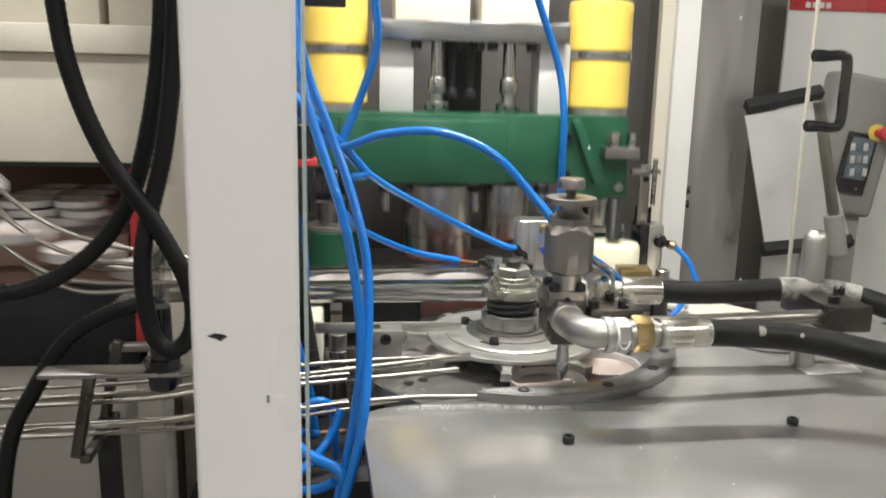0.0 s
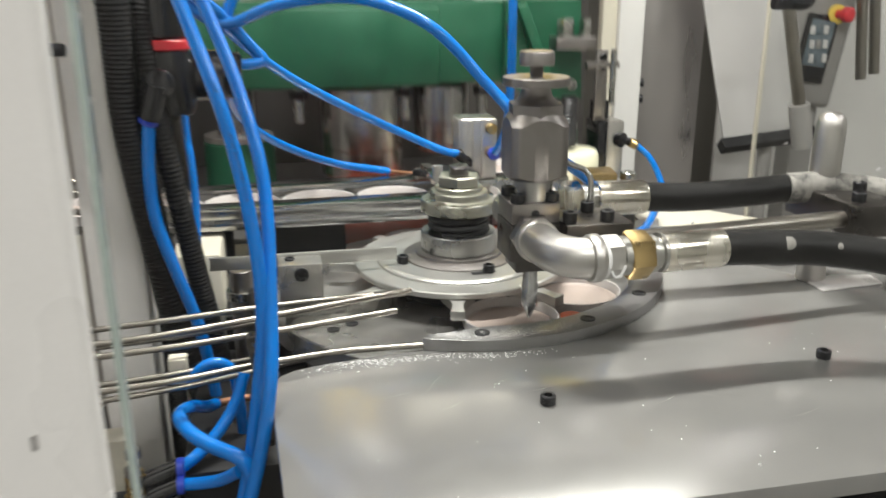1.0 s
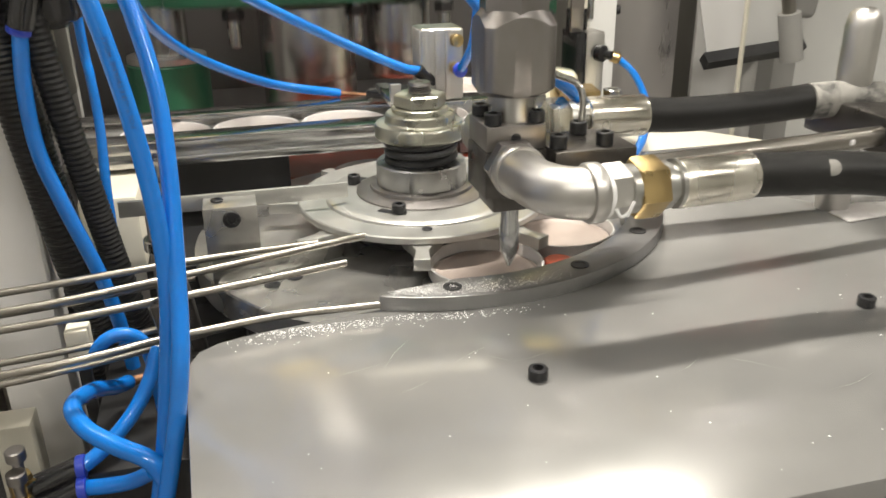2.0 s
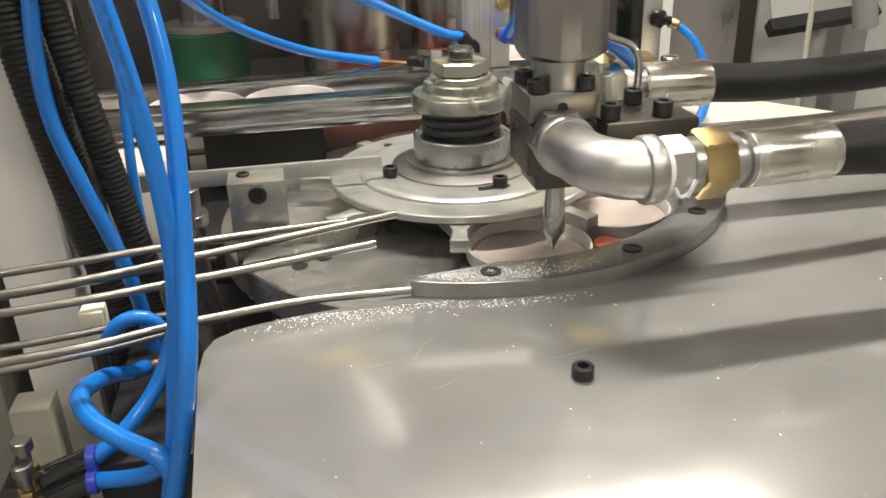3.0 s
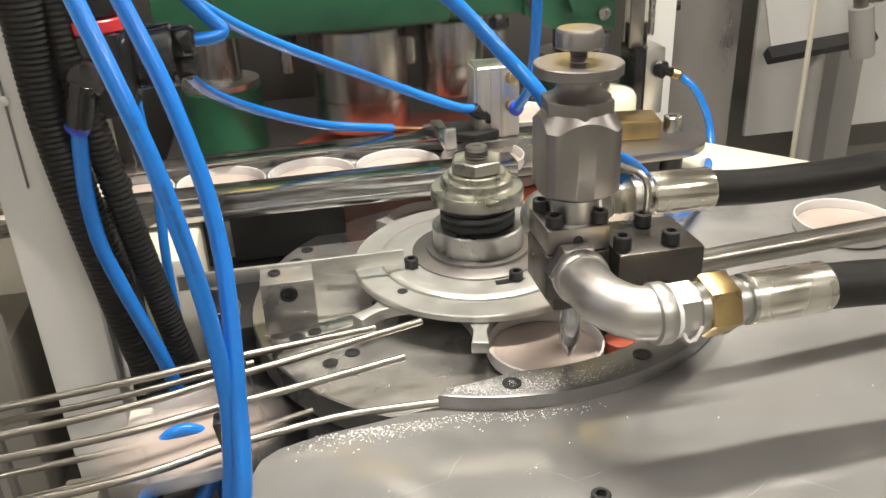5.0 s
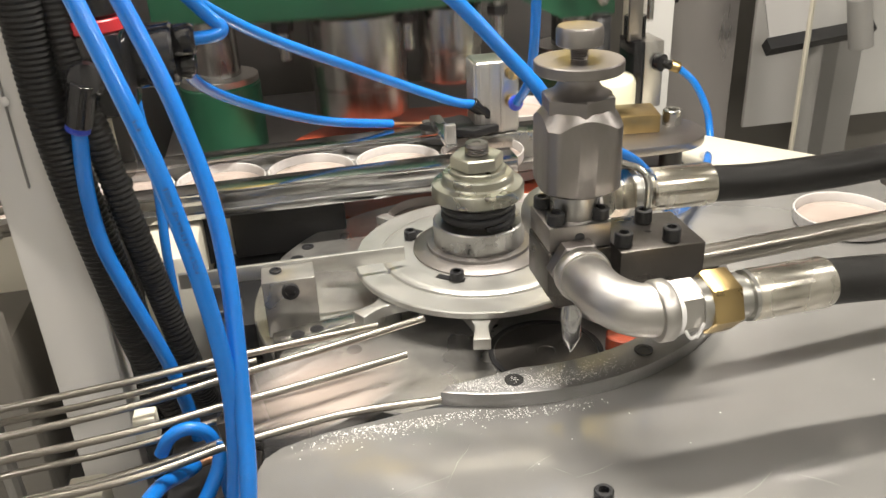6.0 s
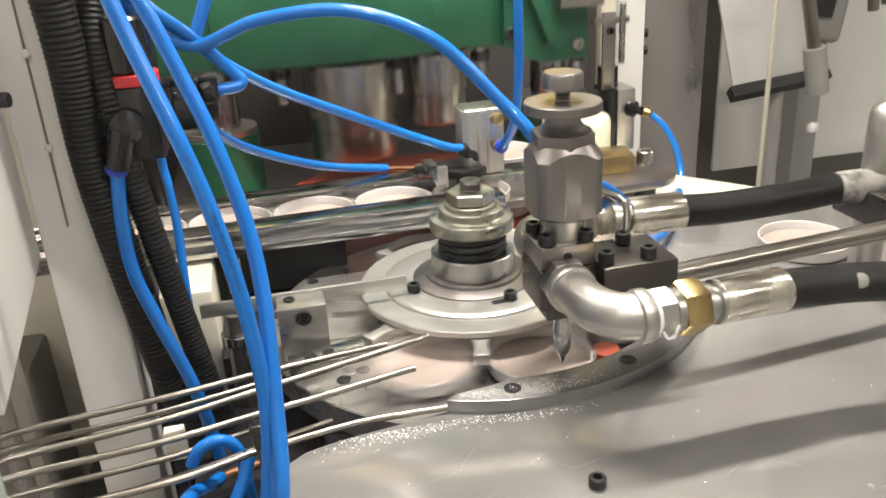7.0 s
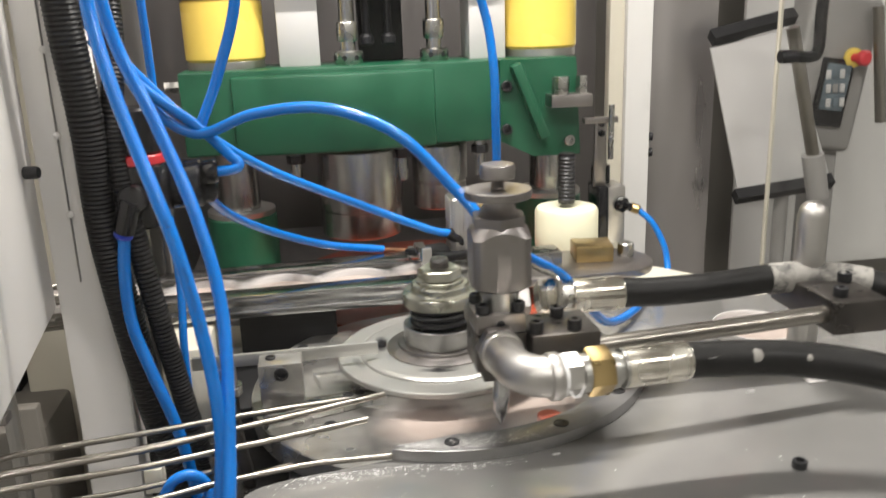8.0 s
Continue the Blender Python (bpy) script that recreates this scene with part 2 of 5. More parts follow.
def ring_body(profile, at=(0, 0, 0), segs=48, bm=None):
    """A turned ring: closed loop of (radius, height)."""
    own = bmesh.new()
    loops = []
    for r, h in profile:
        loops.append([own.verts.new((r * math.cos(a * 2 * math.pi / segs), r * math.sin(a * 2 * math.pi / segs), h)) for a in range(segs)])
    for k in range(len(loops)):
        a, b = loops[k], loops[(k + 1) % len(loops)]
        for i in range(segs):
            own.faces.new((a[i], a[(i + 1) % segs], b[(i + 1) % segs], b[i]))
    bmesh.ops.translate(own, vec=at, verts=own.verts)
    return joined(bm, own)


def rod_between(a, b, r, segs=16, e=0.0004, bm=None):
    d = Vector(b) - Vector(a)
    n = d.length
    return lathe([(r - e, 0), (r, e), (r, n - e), (r - e, n)], a, segs, d, bm)


def hexagon(r, h, at, aim=(0, 0, 1), bm=None, spin=0.0):
    own = lathe([(r * 0.93, 0), (r, h * 0.10), (r, h * 0.90), (r * 0.93, h)], (0, 0, 0), 6)
    bmesh.ops.transform(own, matrix=Matrix.Translation(at) @ Vector(aim).to_track_quat("Z", "Y").to_matrix().to_4x4() @ Matrix.Rotation(spin, 4, "Z"), verts=own.verts)
    return joined(bm, own)


def prism(outline, z0, z1, bevel=0.0006, bm=None):
    own = bmesh.new()
    f = own.faces.new([own.verts.new((x, y, z0)) for x, y in outline])
    top = bmesh.ops.extrude_face_region(own, geom=[f])
    vs = [v for v in top["geom"] if isinstance(v, bmesh.types.BMVert)]
    bmesh.ops.translate(own, vec=(0, 0, z1 - z0), verts=vs)
    if bevel:
        bmesh.ops.recalc_face_normals(own, faces=own.faces)
        es = [e for e in own.edges if len(e.link_faces) == 2 and e.calc_face_angle(0) > 0.9]
        bmesh.ops.bevel(own, geom=es, offset=bevel, segments=2, affect="EDGES", profile=0.5)
    return joined(bm, own)


def smooth_line(pts, steps=10):
    p = [Vector(q) for q in pts]
    p = [p[0] * 2 - p[1]] + p + [p[-1] * 2 - p[-2]]
    out = []
    for i in range(1, len(p) - 2):
        for s in range(steps):
            t = s / steps
            a, b, c, d = p[i - 1], p[i], p[i + 1], p[i + 2]
            out.append(0.5 * ((2 * b) + (c - a) * t + (2 * a - 5 * b + 4 * c - d) * t * t + (3 * b - a - 3 * c + d) * t ** 3))
    out.append(p[-2])
    return out


def tube(pts, r, segs=12, steps=10, ribs=0.0, pitch=0.004, bm=None):
    """A pipe along a smooth line; ribs: depth of the corrugation."""
    own = bmesh.new()
    line = smooth_line(pts, steps)
    if ribs:
        fine, d = [], 0.0
        dense = []
        for a, b in zip(line, line[1:]):
            n = max(1, int((b - a).length / (pitch / 2)))
            dense += [a.lerp(b, k / n) for k in range(n)]
        line = dense + [line[-1]]
    up = Vector((0.13, 0.31, 0.94))
    rings = []
    for i, c in enumerate(line):
        d = (line[min(i + 1, len(line) - 1)] - line[max(i - 1, 0)]).normalized()
        side = d.cross(up)
        if side.length < 0.05:
            side = d.cross(Vector((1, 0, 0)))
        side.normalize()
        up = side.cross(d).normalized()
        rr = r - (ribs if i % 2 else 0)
        rings.append([own.verts.new(c + (side * math.cos(k * 2 * math.pi / segs) + up * math.sin(k * 2 * math.pi / segs)) * rr) for k in range(segs)])
    for a, b in zip(rings, rings[1:]):
        for i in range(segs):
            own.faces.new((a[i], a[(i + 1) % segs], b[(i + 1) % segs], b[i]))
    own.faces.new(rings[0][::-1])
    own.faces.new(rings[-1])
    return joined(bm, own)


def cap_screw(at, r=0.00425, h=0.005, aim=(0, 0, 1), segs=20, bm=None):
    """A socket head: knurled drum with a hex recess."""
    e = 0.0005
    own = lathe([(r - e, 0), (r, e), (r, h - e), (r - e, h), (r * 0.55, h), (r * 0.50, h * 0.45)], (0, 0, 0), segs)
    bmesh.ops.transform(own, matrix=Matrix.Translation(at) @ Vector(aim).to_track_quat("Z", "Y").to_matrix().to_4x4(), verts=own.verts)
    return joined(bm, own)


def arc(c, r, a0, a1, n):
    return [(c[0] + r * math.cos(radians(a0 + (a1 - a0) * i / n)), c[1] + r * math.sin(radians(a0 + (a1 - a0) * i / n))) for i in range(n + 1)]

# ---- the hall ----
FLOOR = -0.95
solid("floor", box(-4, 5, -4, 4, FLOOR - 0.1, FLOOR, 0), CONCRETE, "grey concrete hall floor under the machine", "floor", "structure")
solid("wall_north", box(-4, 5, 4, 4.15, FLOOR, 2.8, 0), WALLP, "pale painted hall wall behind the machine", "wall", "structure")
solid("wall_south", box(-4, 5, -4.15, -4, FLOOR, 2.8, 0), WALLP, "pale painted hall wall", "wall", "structure")
solid("wall_west", box(-4.15, -4, -4.15, 4.15, FLOOR, 2.8, 0), WALLP, "pale painted hall wall", "wall", "structure")
solid("wall_east", box(5, 5.15, -4.15, 4.15, FLOOR, 2.8, 0), WALLP, "pale painted hall wall", "wall", "structure")
solid("ceiling", box(-4.15, 5.15, -4.15, 4.15, 2.8, 2.9, 0), WALLP, "pale hall ceiling with lamps", "ceiling", "structure")

# ---- machine body and guards ----
AX = (-0.002, 0.004)          # turret axis
GC = (0.002, -0.005)          # centre of the fixed guide
PAD = -0.015                  # top of the round bed

base = thing("lining_machine", (0.08, 0.12, FLOOR), "cream painted machine base under the steel table plates", "machine")
part("table_body", prism([(-0.13, 0.02), (0.40, 0.02), (0.40, 0.165), (0.285, 0.305), (0.285, 0.60), (-0.20, 0.60), (-0.20, 0.142), (-0.13, 0.142)], -0.20, -0.028, 0.004), CREAM, base)
# near-black block added to darken the space beside the bed
part("gear_bay", box(-0.194, -0.131, 0.0205, 0.140, -0.20, -0.0345, 0.002), SHADE, base, "dark block added beside the bed")
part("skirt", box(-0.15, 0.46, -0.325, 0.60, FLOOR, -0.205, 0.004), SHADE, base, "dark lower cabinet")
# black backing added to keep the space below the rods dark
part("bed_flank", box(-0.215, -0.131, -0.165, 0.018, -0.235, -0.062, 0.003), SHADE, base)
# darkness of the gap under the plate is this block's own colour
part("bed_block", box(-0.13, 0.44, -0.315, 0.015, -0.20, -0.0345, 0.003), SHADE, base, "near-black block added for the dark gap under the plate")
part("side_bracket", box(-0.235, -0.195, 0.045, 0.13, -0.13, 0.012, 0.004), CREAM, base)
part("foot_rail", box(-0.36, -0.15, -0.10, 0.30, FLOOR, -0.24, 0.004), SHADE, base)

bed = thing("round_bed", (AX[0], AX[1], -0.034), "round grey steel bed under the star wheel", "machine bed")
part("bed_plate", drum(0.157, -0.034, PAD, AX, 96, 0.001), DULL, bed)
for hx, hy in ((-0.112, -0.070), (-0.098, -0.062), (-0.150, 0.040), (-0.118, 0.093), (-0.127, 0.075)):
    part("bolt_recess", lathe([(0.0048, PAD + 0.0001), (0.0048, PAD + 0.0006), (0.0030, PAD + 0.0006), (0.0028, PAD + 0.0002)], (hx, hy, 0), 16), OXIDE, bed)

left_edge = [(-0.150, -0.333), (-0.1545, -0.240), (-0.1568, -0.195), (-0.1555, -0.178), (-0.1515, -0.1685), (-0.1430, -0.1622), (-0.132, -0.1588), (-0.116, -0.1555), (-0.098, -0.1532), (-0.072, -0.1495)]
inner = arc(GC, 0.146, -106, 34, 40)
outline = left_edge + inner + [(0.165, 0.082), (0.44, 0.082), (0.44, -0.333)]
plate = solid("table_plate", prism(outline, -0.011, 0.0, 0.0008), PLATE, "large brushed stainless table plate with scratches and powder", "table plate", "structure")

screws = [(-0.0042, -0.234), (0.185, -0.213), (0.375, -0.19), (0.36, -0.29)]
for sx, sy in screws:
    solid("socket_screw", cap_screw((sx, sy, 0.0), 0.0045, 0.0055), OXIDE, "black socket head screw standing on the plate", "screw", group="plate screws")

random.seed(21)
bm = bmesh.new()
for i in range(12):
    x, y = random.uniform(-0.09, 0.36), random.uniform(-0.31, -0.17)
    a, n = random.choice((0.35, 0.42, -0.7, 1.0)) + random.uniform(-0.15, 0.15), random.triangular(0.008, 0.07, 0.016)
    d, w = Vector((math.cos(a), math.sin(a), 0)), random.uniform(0.00004, 0.00008)
    s = Vector((-d.y, d.x, 0)) * w
    c = Vector((x, y, 0.00015))
    bend = Vector((-d.y, d.x, 0)) * n * random.uniform(-0.06, 0.06)
    bm.faces.new([bm.verts.new(v) for v in (c - d * n / 2, c - s + bend, c + d * n / 2, c + s + bend)])
solid("plate_scratches", bm, ALU, "fine bright scratches across the steel plate", "scratches", "stuff")

# fixed guide round the wheel
go = arc(GC, 0.157, -113.5, -12, 48)
gi = arc(GC, 0.134, -12, -97, 40)
guide = thing("arc_guide", (0.03, -0.13, 0.0), "grey steel arc guide with countersunk holes and white crumbs", "guide rail")
garc = part("guide_arc", prism(go + gi + [(GC[0] + 0.151 * math.cos(radians(-112.5)), GC[1] + 0.151 * math.sin(radians(-112.5)))], -0.0145, 0.008, 0.0006), EDGE, guide)
for a in (-99.0, -68.4, -42.0, -20.0):
    hx, hy = GC[0] + 0.1455 * math.cos(radians(a)), GC[1] + 0.1455 * math.sin(radians(a))
    part("countersunk_screw", lathe([(0.0052, 0.0081), (0.0052, 0.0086), (0.0034, 0.0086), (0.0030, 0.0082)], (hx, hy, 0), 18), OXIDE, garc)
solid("orange_plug", lathe([(0.009, -0.016), (0.009, -0.0052), (0.008, -0.0045)], (0.0585, -0.103, 0), 24), ORANGE, "small orange round plug beside the guide", "plug")

# powder and crumbs
random.seed(3)
crumb_verts, crumb_faces = [], []


def crumb(x, y, z, r):
    """One small eight-sided grain."""
    n = len(crumb_verts)
    w = r * random.uniform(0.7, 1.4)
    crumb_verts.extend([(x - w, y, z + r * 0.4), (x, y - r, z + r * 0.4), (x + w, y, z + r * 0.4), (x, y + r, z + r * 0.4), (x, y, z + r), (x, y, z - r * 0.1)])
    for k in range(4):
        crumb_faces.append((n + k, n + (k + 1) % 4, n + 4))
        crumb_faces.append((n + (k + 1) % 4, n + k, n + 5))


for i in range(900):
    x = random.triangular(-0.140, 0.03, -0.105)
    y = -0.157 - abs(random.gauss(0, 0.006)) - (0.005 if x < -0.125 else 0.0)
    if math.hypot(x - GC[0], y - GC[1]) < 0.159:
        y -= 0.008
    crumb(x, y, 0.0, random.triangular(0.00010, 0.00060, 0.00016))
for i in range(2200):
    a, r = radians(random.triangular(-112.5, -72, -109)), random.triangular(0.136, 0.1565, 0.150)
    if a < radians(-97) and r < 0.1345 + (radians(-97) - a) * 0.058:
        continue
    crumb(GC[0] + r * math.cos(a), GC[1] + r * math.sin(a), 0.008, random.triangular(0.00008, 0.00055, 0.00012))
for i in range(70):
    crumb(random.uniform(-0.13, 0.42), random.uniform(-0.32, -0.17), 0.0, random.triangular(0.00012, 0.0007, 0.0002))
crumbs = bpy.data.meshes.new("compound_crumbs")
crumbs.from_pydata(crumb_verts, [], crumb_faces)
crumbs.materials.append(POWDER)
tagged(new("compound_crumbs", crumbs), "white dried compound crumbs scattered on plate and guide", "crumbs", "", "stuff")

# spin chuck below the nozzle
LIDR = 0.0350
A1 = -80.5
chx, chy = AX[0] + 0.100 * math.cos(radians(A1)), AX[1] + 0.100 * math.sin(radians(A1))
chuck = thing("spin_chuck", (chx, chy, PAD), "round blackened steel spin chuck with a centre hole in the bed", "chuck")
part("chuck_ring", ring_body([(0.0345, PAD + 0.0002), (0.0345, PAD + 0.0014), (0.0315, PAD + 0.0014), (0.0315, PAD + 0.0002)], (chx, chy, 0)), OXIDE, chuck)
part("chuck_face", lathe([(0.031, PAD + 0.0001), (0.031, PAD + 0.0006), (0.006, PAD + 0.0006), (0.0055, PAD + 0.0002)], (chx, chy, 0), 40), DARK, chuck)

# guide blade and holders left of the wheel
holder = thing("blade_holder", (-0.133, -0.020, PAD), "grey steel holder block with a black screw carrying a guide blade", "bracket")
hblock = part("holder_block", box(-0.149, -0.116, -0.034, -0.008, PAD, 0.0245, 0.0008), DULL, holder)
part("clamp_screw", cap_screw((-0.132, -0.0335, 0.017), 0.0055, 0.003, (0, -1, 0)), OXIDE, hblock)
part("top_screw", cap_screw((-0.140, -0.020, 0.0245), 0.004, 0.0015), OXIDE, hblock)
part("blade", box(-0.200, -0.056, -0.0125, -0.0095, 0.0165, 0.0268, 0.0005), ALU, holder)
foot = thing("stop_block", (-0.12, -0.052, PAD), "low grey steel block with two screw holes", "block")
part("block_body", prism([(-0.146, -0.062), (-0.090, -0.046), (-0.064, -0.038), (-0.066, -0.029), (-0.090, -0.033), (-0.146, -0.046)], PAD, -0.004, 0.0006), STEEL, foot)
for q in ((-0.131, -0.0525), (-0.119, -0.0495), (-0.083, -0.0385), (-0.074, -0.0365)):
    part("screw_hole", lathe([(0.0042, -0.0039), (0.0042, -0.0035), (0.0026, -0.0035), (0.0024, -0.0038)], (q[0], q[1], 0), 16), OXIDE, foot)
post_a = thing("support_post", (-0.178, 0.005, -0.24), "short round steel support post beside the wheel", "post")
part("post_shaft", drum(0.009, -0.24, 0.012, (-0.178, 0.002), 24), GUN, post_a)
part("post_collar", drum(0.0125, -0.012, -0.004, (-0.178, 0.002), 24), STEEL, post_a)

# ---- star wheel ----
star = thing("star_wheel", (AX[0], AX[1], PAD), "turned steel star wheel with eight arms, hub and spring", "star wheel")
ax3 = (AX[0], AX[1], 0)
outline = []
for k in range(8):
    a = A1 + 22.5 + 45 * k
    pc = A1 + 45 + 45 * k
    ca = Vector((math.cos(radians(a)), math.sin(radians(a))))
    sa = Vector((-ca.y, ca.x))
    pts = [ca * 0.049 - sa * 0.017, ca * 0.072 - sa * 0.012, ca * 0.083 - sa * 0.0068, ca * 0.092 - sa * 0.0040, ca * 0.101 - sa * 0.0045, ca * 0.107 - sa * 0.0053,
           ca * 0.107 + sa * 0.0053, ca * 0.101 + sa * 0.0045, ca * 0.092 + sa * 0.0040, ca * 0.083 + sa * 0.0068, ca * 0.072 + sa * 0.012, ca * 0.049 + sa * 0.017]
    part("star_arm", prism([(AX[0] + p.x, AX[1] + p.y) for p in pts], -0.0032, 0.0043, 0.0006), ALU, star)
# core is coloured black to give the shadow below the disc
part("star_core", lathe([(0.052, PAD + 0.0005), (0.0525, PAD + 0.001), (0.0525, 0.0050), (0.050, 0.0052)], ax3, 64), OXIDE, star, "core under the disc, black for the shadow there")
disc = part("star_disc", lathe([(0.050, 0.0044), (0.0852, 0.0046), (0.086, 0.0053), (0.086, 0.0087), (0.0852, 0.0095), (0.0690, 0.0095), (0.0686, 0.0088), (0.0674, 0.0088), (0.0670, 0.0105), (0.0655, 0.0115), (0.062, 0.012), (0.046, 0.012)], ax3, 96), ALU, star)
part("hub_flange", lathe([(0.0455, 0.0118), (0.0455, 0.0132), (0.040, 0.0150), (0.036, 0.0155), (0.0355, 0.0175), (0.033, 0.0180)], ax3, 64), GUN, star)
part("hub_collar", lathe([(0.0305, 0.0178), (0.031, 0.0184), (0.031, 0.0325), (0.0300, 0.0335), (0.025, 0.0335)], ax3, 56), TURNED, star)
sp = [(AX[0] + 0.0225 * math.cos(t * 0.35), AX[1] + 0.0225 * math.sin(t * 0.35), 0.0330 + t * 0.00033) for t in range(55)]
part("spring", tube(sp, 0.0030, 10, 2), OXIDE, star, "black coil spring")
part("spring_core", drum(0.0195, 0.033, 0.052, AX, 32), GUN, star)
part("cap_flange", lathe([(0.0295, 0.0500), (0.031, 0.0515), (0.031, 0.0585), (0.0300, 0.0600), (0.0245, 0.0605), (0.0235, 0.0615), (0.0235, 0.0660), (0.0225, 0.0670), (0.0185, 0.0675), (0.0180, 0.070), (0.0165, 0.0705)], ax3, 56), OLIVE, star)
part("top_collar", lathe([(0.0190, 0.0672), (0.0192, 0.0680), (0.0192, 0.0700), (0.0185, 0.0706)], ax3, 48), OLIVE, star)
part("hub_nut", hexagon(0.0178, 0.0088, (AX[0], AX[1], 0.0706), spin=0.5), OLIVE, star)
part("threaded_end", lathe([(0.0078, 0.080), (0.0078, 0.0808), (0.0068, 0.0814), (0.0078, 0.0821), (0.0068, 0.0828), (0.0078, 0.0835), (0.0068, 0.0842), (0.0078, 0.0850), (0.0070, 0.0870), (0.003, 0.0870), (0.0028, 0.0860)], ax3, 24), GUN, star)
for k in range(4):
    a = radians(60 + 90 * k)
    c = (AX[0] + 0.0505 * math.cos(a), AX[1] + 0.0505 * math.sin(a))
    part("slot", prism(arc(AX, 0.0532, math.degrees(a) - 16, math.degrees(a) + 6, 8) + arc(AX, 0.0478, math.degrees(a) + 6, math.degrees(a) - 16, 8), 0.0121, 0.0124, 0), OXIDE, disc)
    part("socket_screw", cap_screw((c[0], c[1], 0.0122), 0.0046, 0.0062), OXIDE, disc)
for k in range(1):
    a = radians(A1 - 110)
    part("dowel_hole", lathe([(0.0034, 0.0096), (0.0034, 0.0099), (0.0018, 0.0099), (0.0016, 0.0097)], (AX[0] + 0.072 * math.cos(a), AX[1] + 0.072 * math.sin(a), 0), 16), OXIDE, disc)

# ---- dosing valve on its arm ----
VX, VY = 0.0160, -0.1325
v3 = (VX, VY, 0)
valve = thing("dosing_valve", (VX, VY, 0.006), "browned steel dosing valve with a needle nozzle and thumb screw", "dosing valve")
part("nozzle", lathe([(0.0008, 0.009), (0.0050, 0.0180), (0.0055, 0.0195), (0.0055, 0.034), (0.0049, 0.035), (0.0049, 0.050)], v3, 24), CHROME, valve)
part("nozzle_holder", box(0.002, 0.028, -0.146, -0.120, 0.0465, 0.056, 0.001), DARK, valve)
part("manifold", box(-0.003, 0.030, -0.149, -0.116, 0.055, 0.0795, 0.001), DARK, valve)
part("manifold_cap", box(-0.0025, 0.0295, -0.1485, -0.1165, 0.0800, 0.0930, 0.001), GUN, valve)
mcap = [o for o in valve.children if o.name.startswith("manifold_cap")][0]
part("cap_hole", lathe([(0.0026, 0), (0.0026, 0.0004), (0.0008, 0.0004), (0.0006, 0.0002)], (0.013, -0.1484, 0.0865), 14, (0, -1, 0)), OXIDE, mcap)
for q in ((0.0025, -0.143), (0.0255, -0.143), (0.0025, -0.1215), (0.0255, -0.1215)):
    part("cap_screw", cap_screw((q[0], q[1], 0.093), 0.0045, 0.006), OXIDE, mcap)
part("neck", drum(0.0125, 0.092, 0.109, (VX, VY), 36), TURNED, valve)
own = bmesh.new()
rings = [[], [], [], [], []]
for i in range(96):
    a = 2 * math.pi * i / 96
    r = min(0.0183 / max(abs(math.cos(a)), abs(math.sin(a))), 0.0228)
    for ring, (rr, z) in zip(rings, ((min(r, 0.0178), 0.1050), (r, 0.1060 + (r - 0.0183) * 0.5), (r, 0.1455 - (r - 0.0165) * 1.0), (0.0165, 0.1462), (0.010, 0.1465))):
        ring.append(own.verts.new((VX + rr * math.cos(a - 0.05), VY + rr * math.sin(a - 0.05), z + 0.002)))
for a, b in zip(rings, rings[1:]):
    for i in range(96):
        own.faces.new((a[i], a[(i + 1) % 96], b[(i + 1) % 96], b[i]))
own.faces.new(rings[0][::-1])
own.faces.new(rings[-1])
part("valve_body", own, GUN, valve)
part("lock_nut", hexagon(0.0180, 0.0085, (VX, VY, 0.1462), spin=0.4), GUN, valve)
part("stem", lathe([(0.0160, 0.1545), (0.0140, 0.1552), (0.0115, 0.1570), (0.0099, 0.1595), (0.0093, 0.1620), (0.0094, 0.1652)], v3, 32), GUN, valve)
part("stop_disc", lathe([(0.0205, 0.1650), (0.0211, 0.1656), (0.0211, 0.1700), (0.0206, 0.1705), (0.005, 0.1705)], v3, 44), GUN, valve)
part("thread", lathe([(0.0044 - 0.0007 * (k % 2), 0.1704 + 0.0007 * k) for k in range(11)], v3, 20), GUN, valve)
part("thumb_screw", lathe([(0.0104, 0.1772), (0.0109, 0.1778), (0.0109, 0.1846), (0.0100, 0.1860), (0.002, 0.1862)], v3, 36), GUN, valve)

# outlet elbow with fitting and hose (front)
HZ = 0.073
front_hose = thing("front_product_hose", (0.012, -0.150, HZ), "black rubber product hose with cast elbow and zinc ferrule", "hose")
ELB = [(0.0105, -0.149, HZ), (0.0105, -0.167, HZ), (0.0130, -0.186, HZ), (0.021, -0.1995, HZ + 0.0005), (0.034, -0.2040, HZ + 0.001)]
part("socket_nut", hexagon(0.0148, 0.009, (0.0105, -0.1485, HZ), (0, -1, 0)), GUN, front_hose)
elbow = part("elbow", tube(ELB, 0.0122, 28, 8), CAST, front_hose, "grey cast stainless elbow")
ex = Vector((0.9986, 0.045, 0.0))
E0 = Vector((0.0290, -0.2040, HZ + 0.001))
part("elbow_band", lathe([(0.0134, 0), (0.0141, 0.001), (0.0141, 0.0060), (0.0134, 0.007)], E0 - ex * 0.002, 32, ex), CAST, elbow)
part("elbow_band", lathe([(0.0132, 0), (0.0139, 0.001), (0.0139, 0.0060), (0.0132, 0.007)], (0.0105, -0.158, HZ), 32, (0, -1, 0)), CAST, elbow)
part("sealing_tape", lathe([(0.0122, 0), (0.0128, 0.0006), (0.0126, 0.0022), (0.0120, 0.003)], E0 + ex * 0.005, 28, ex), POWDER, front_hose, "white thread sealing tape")
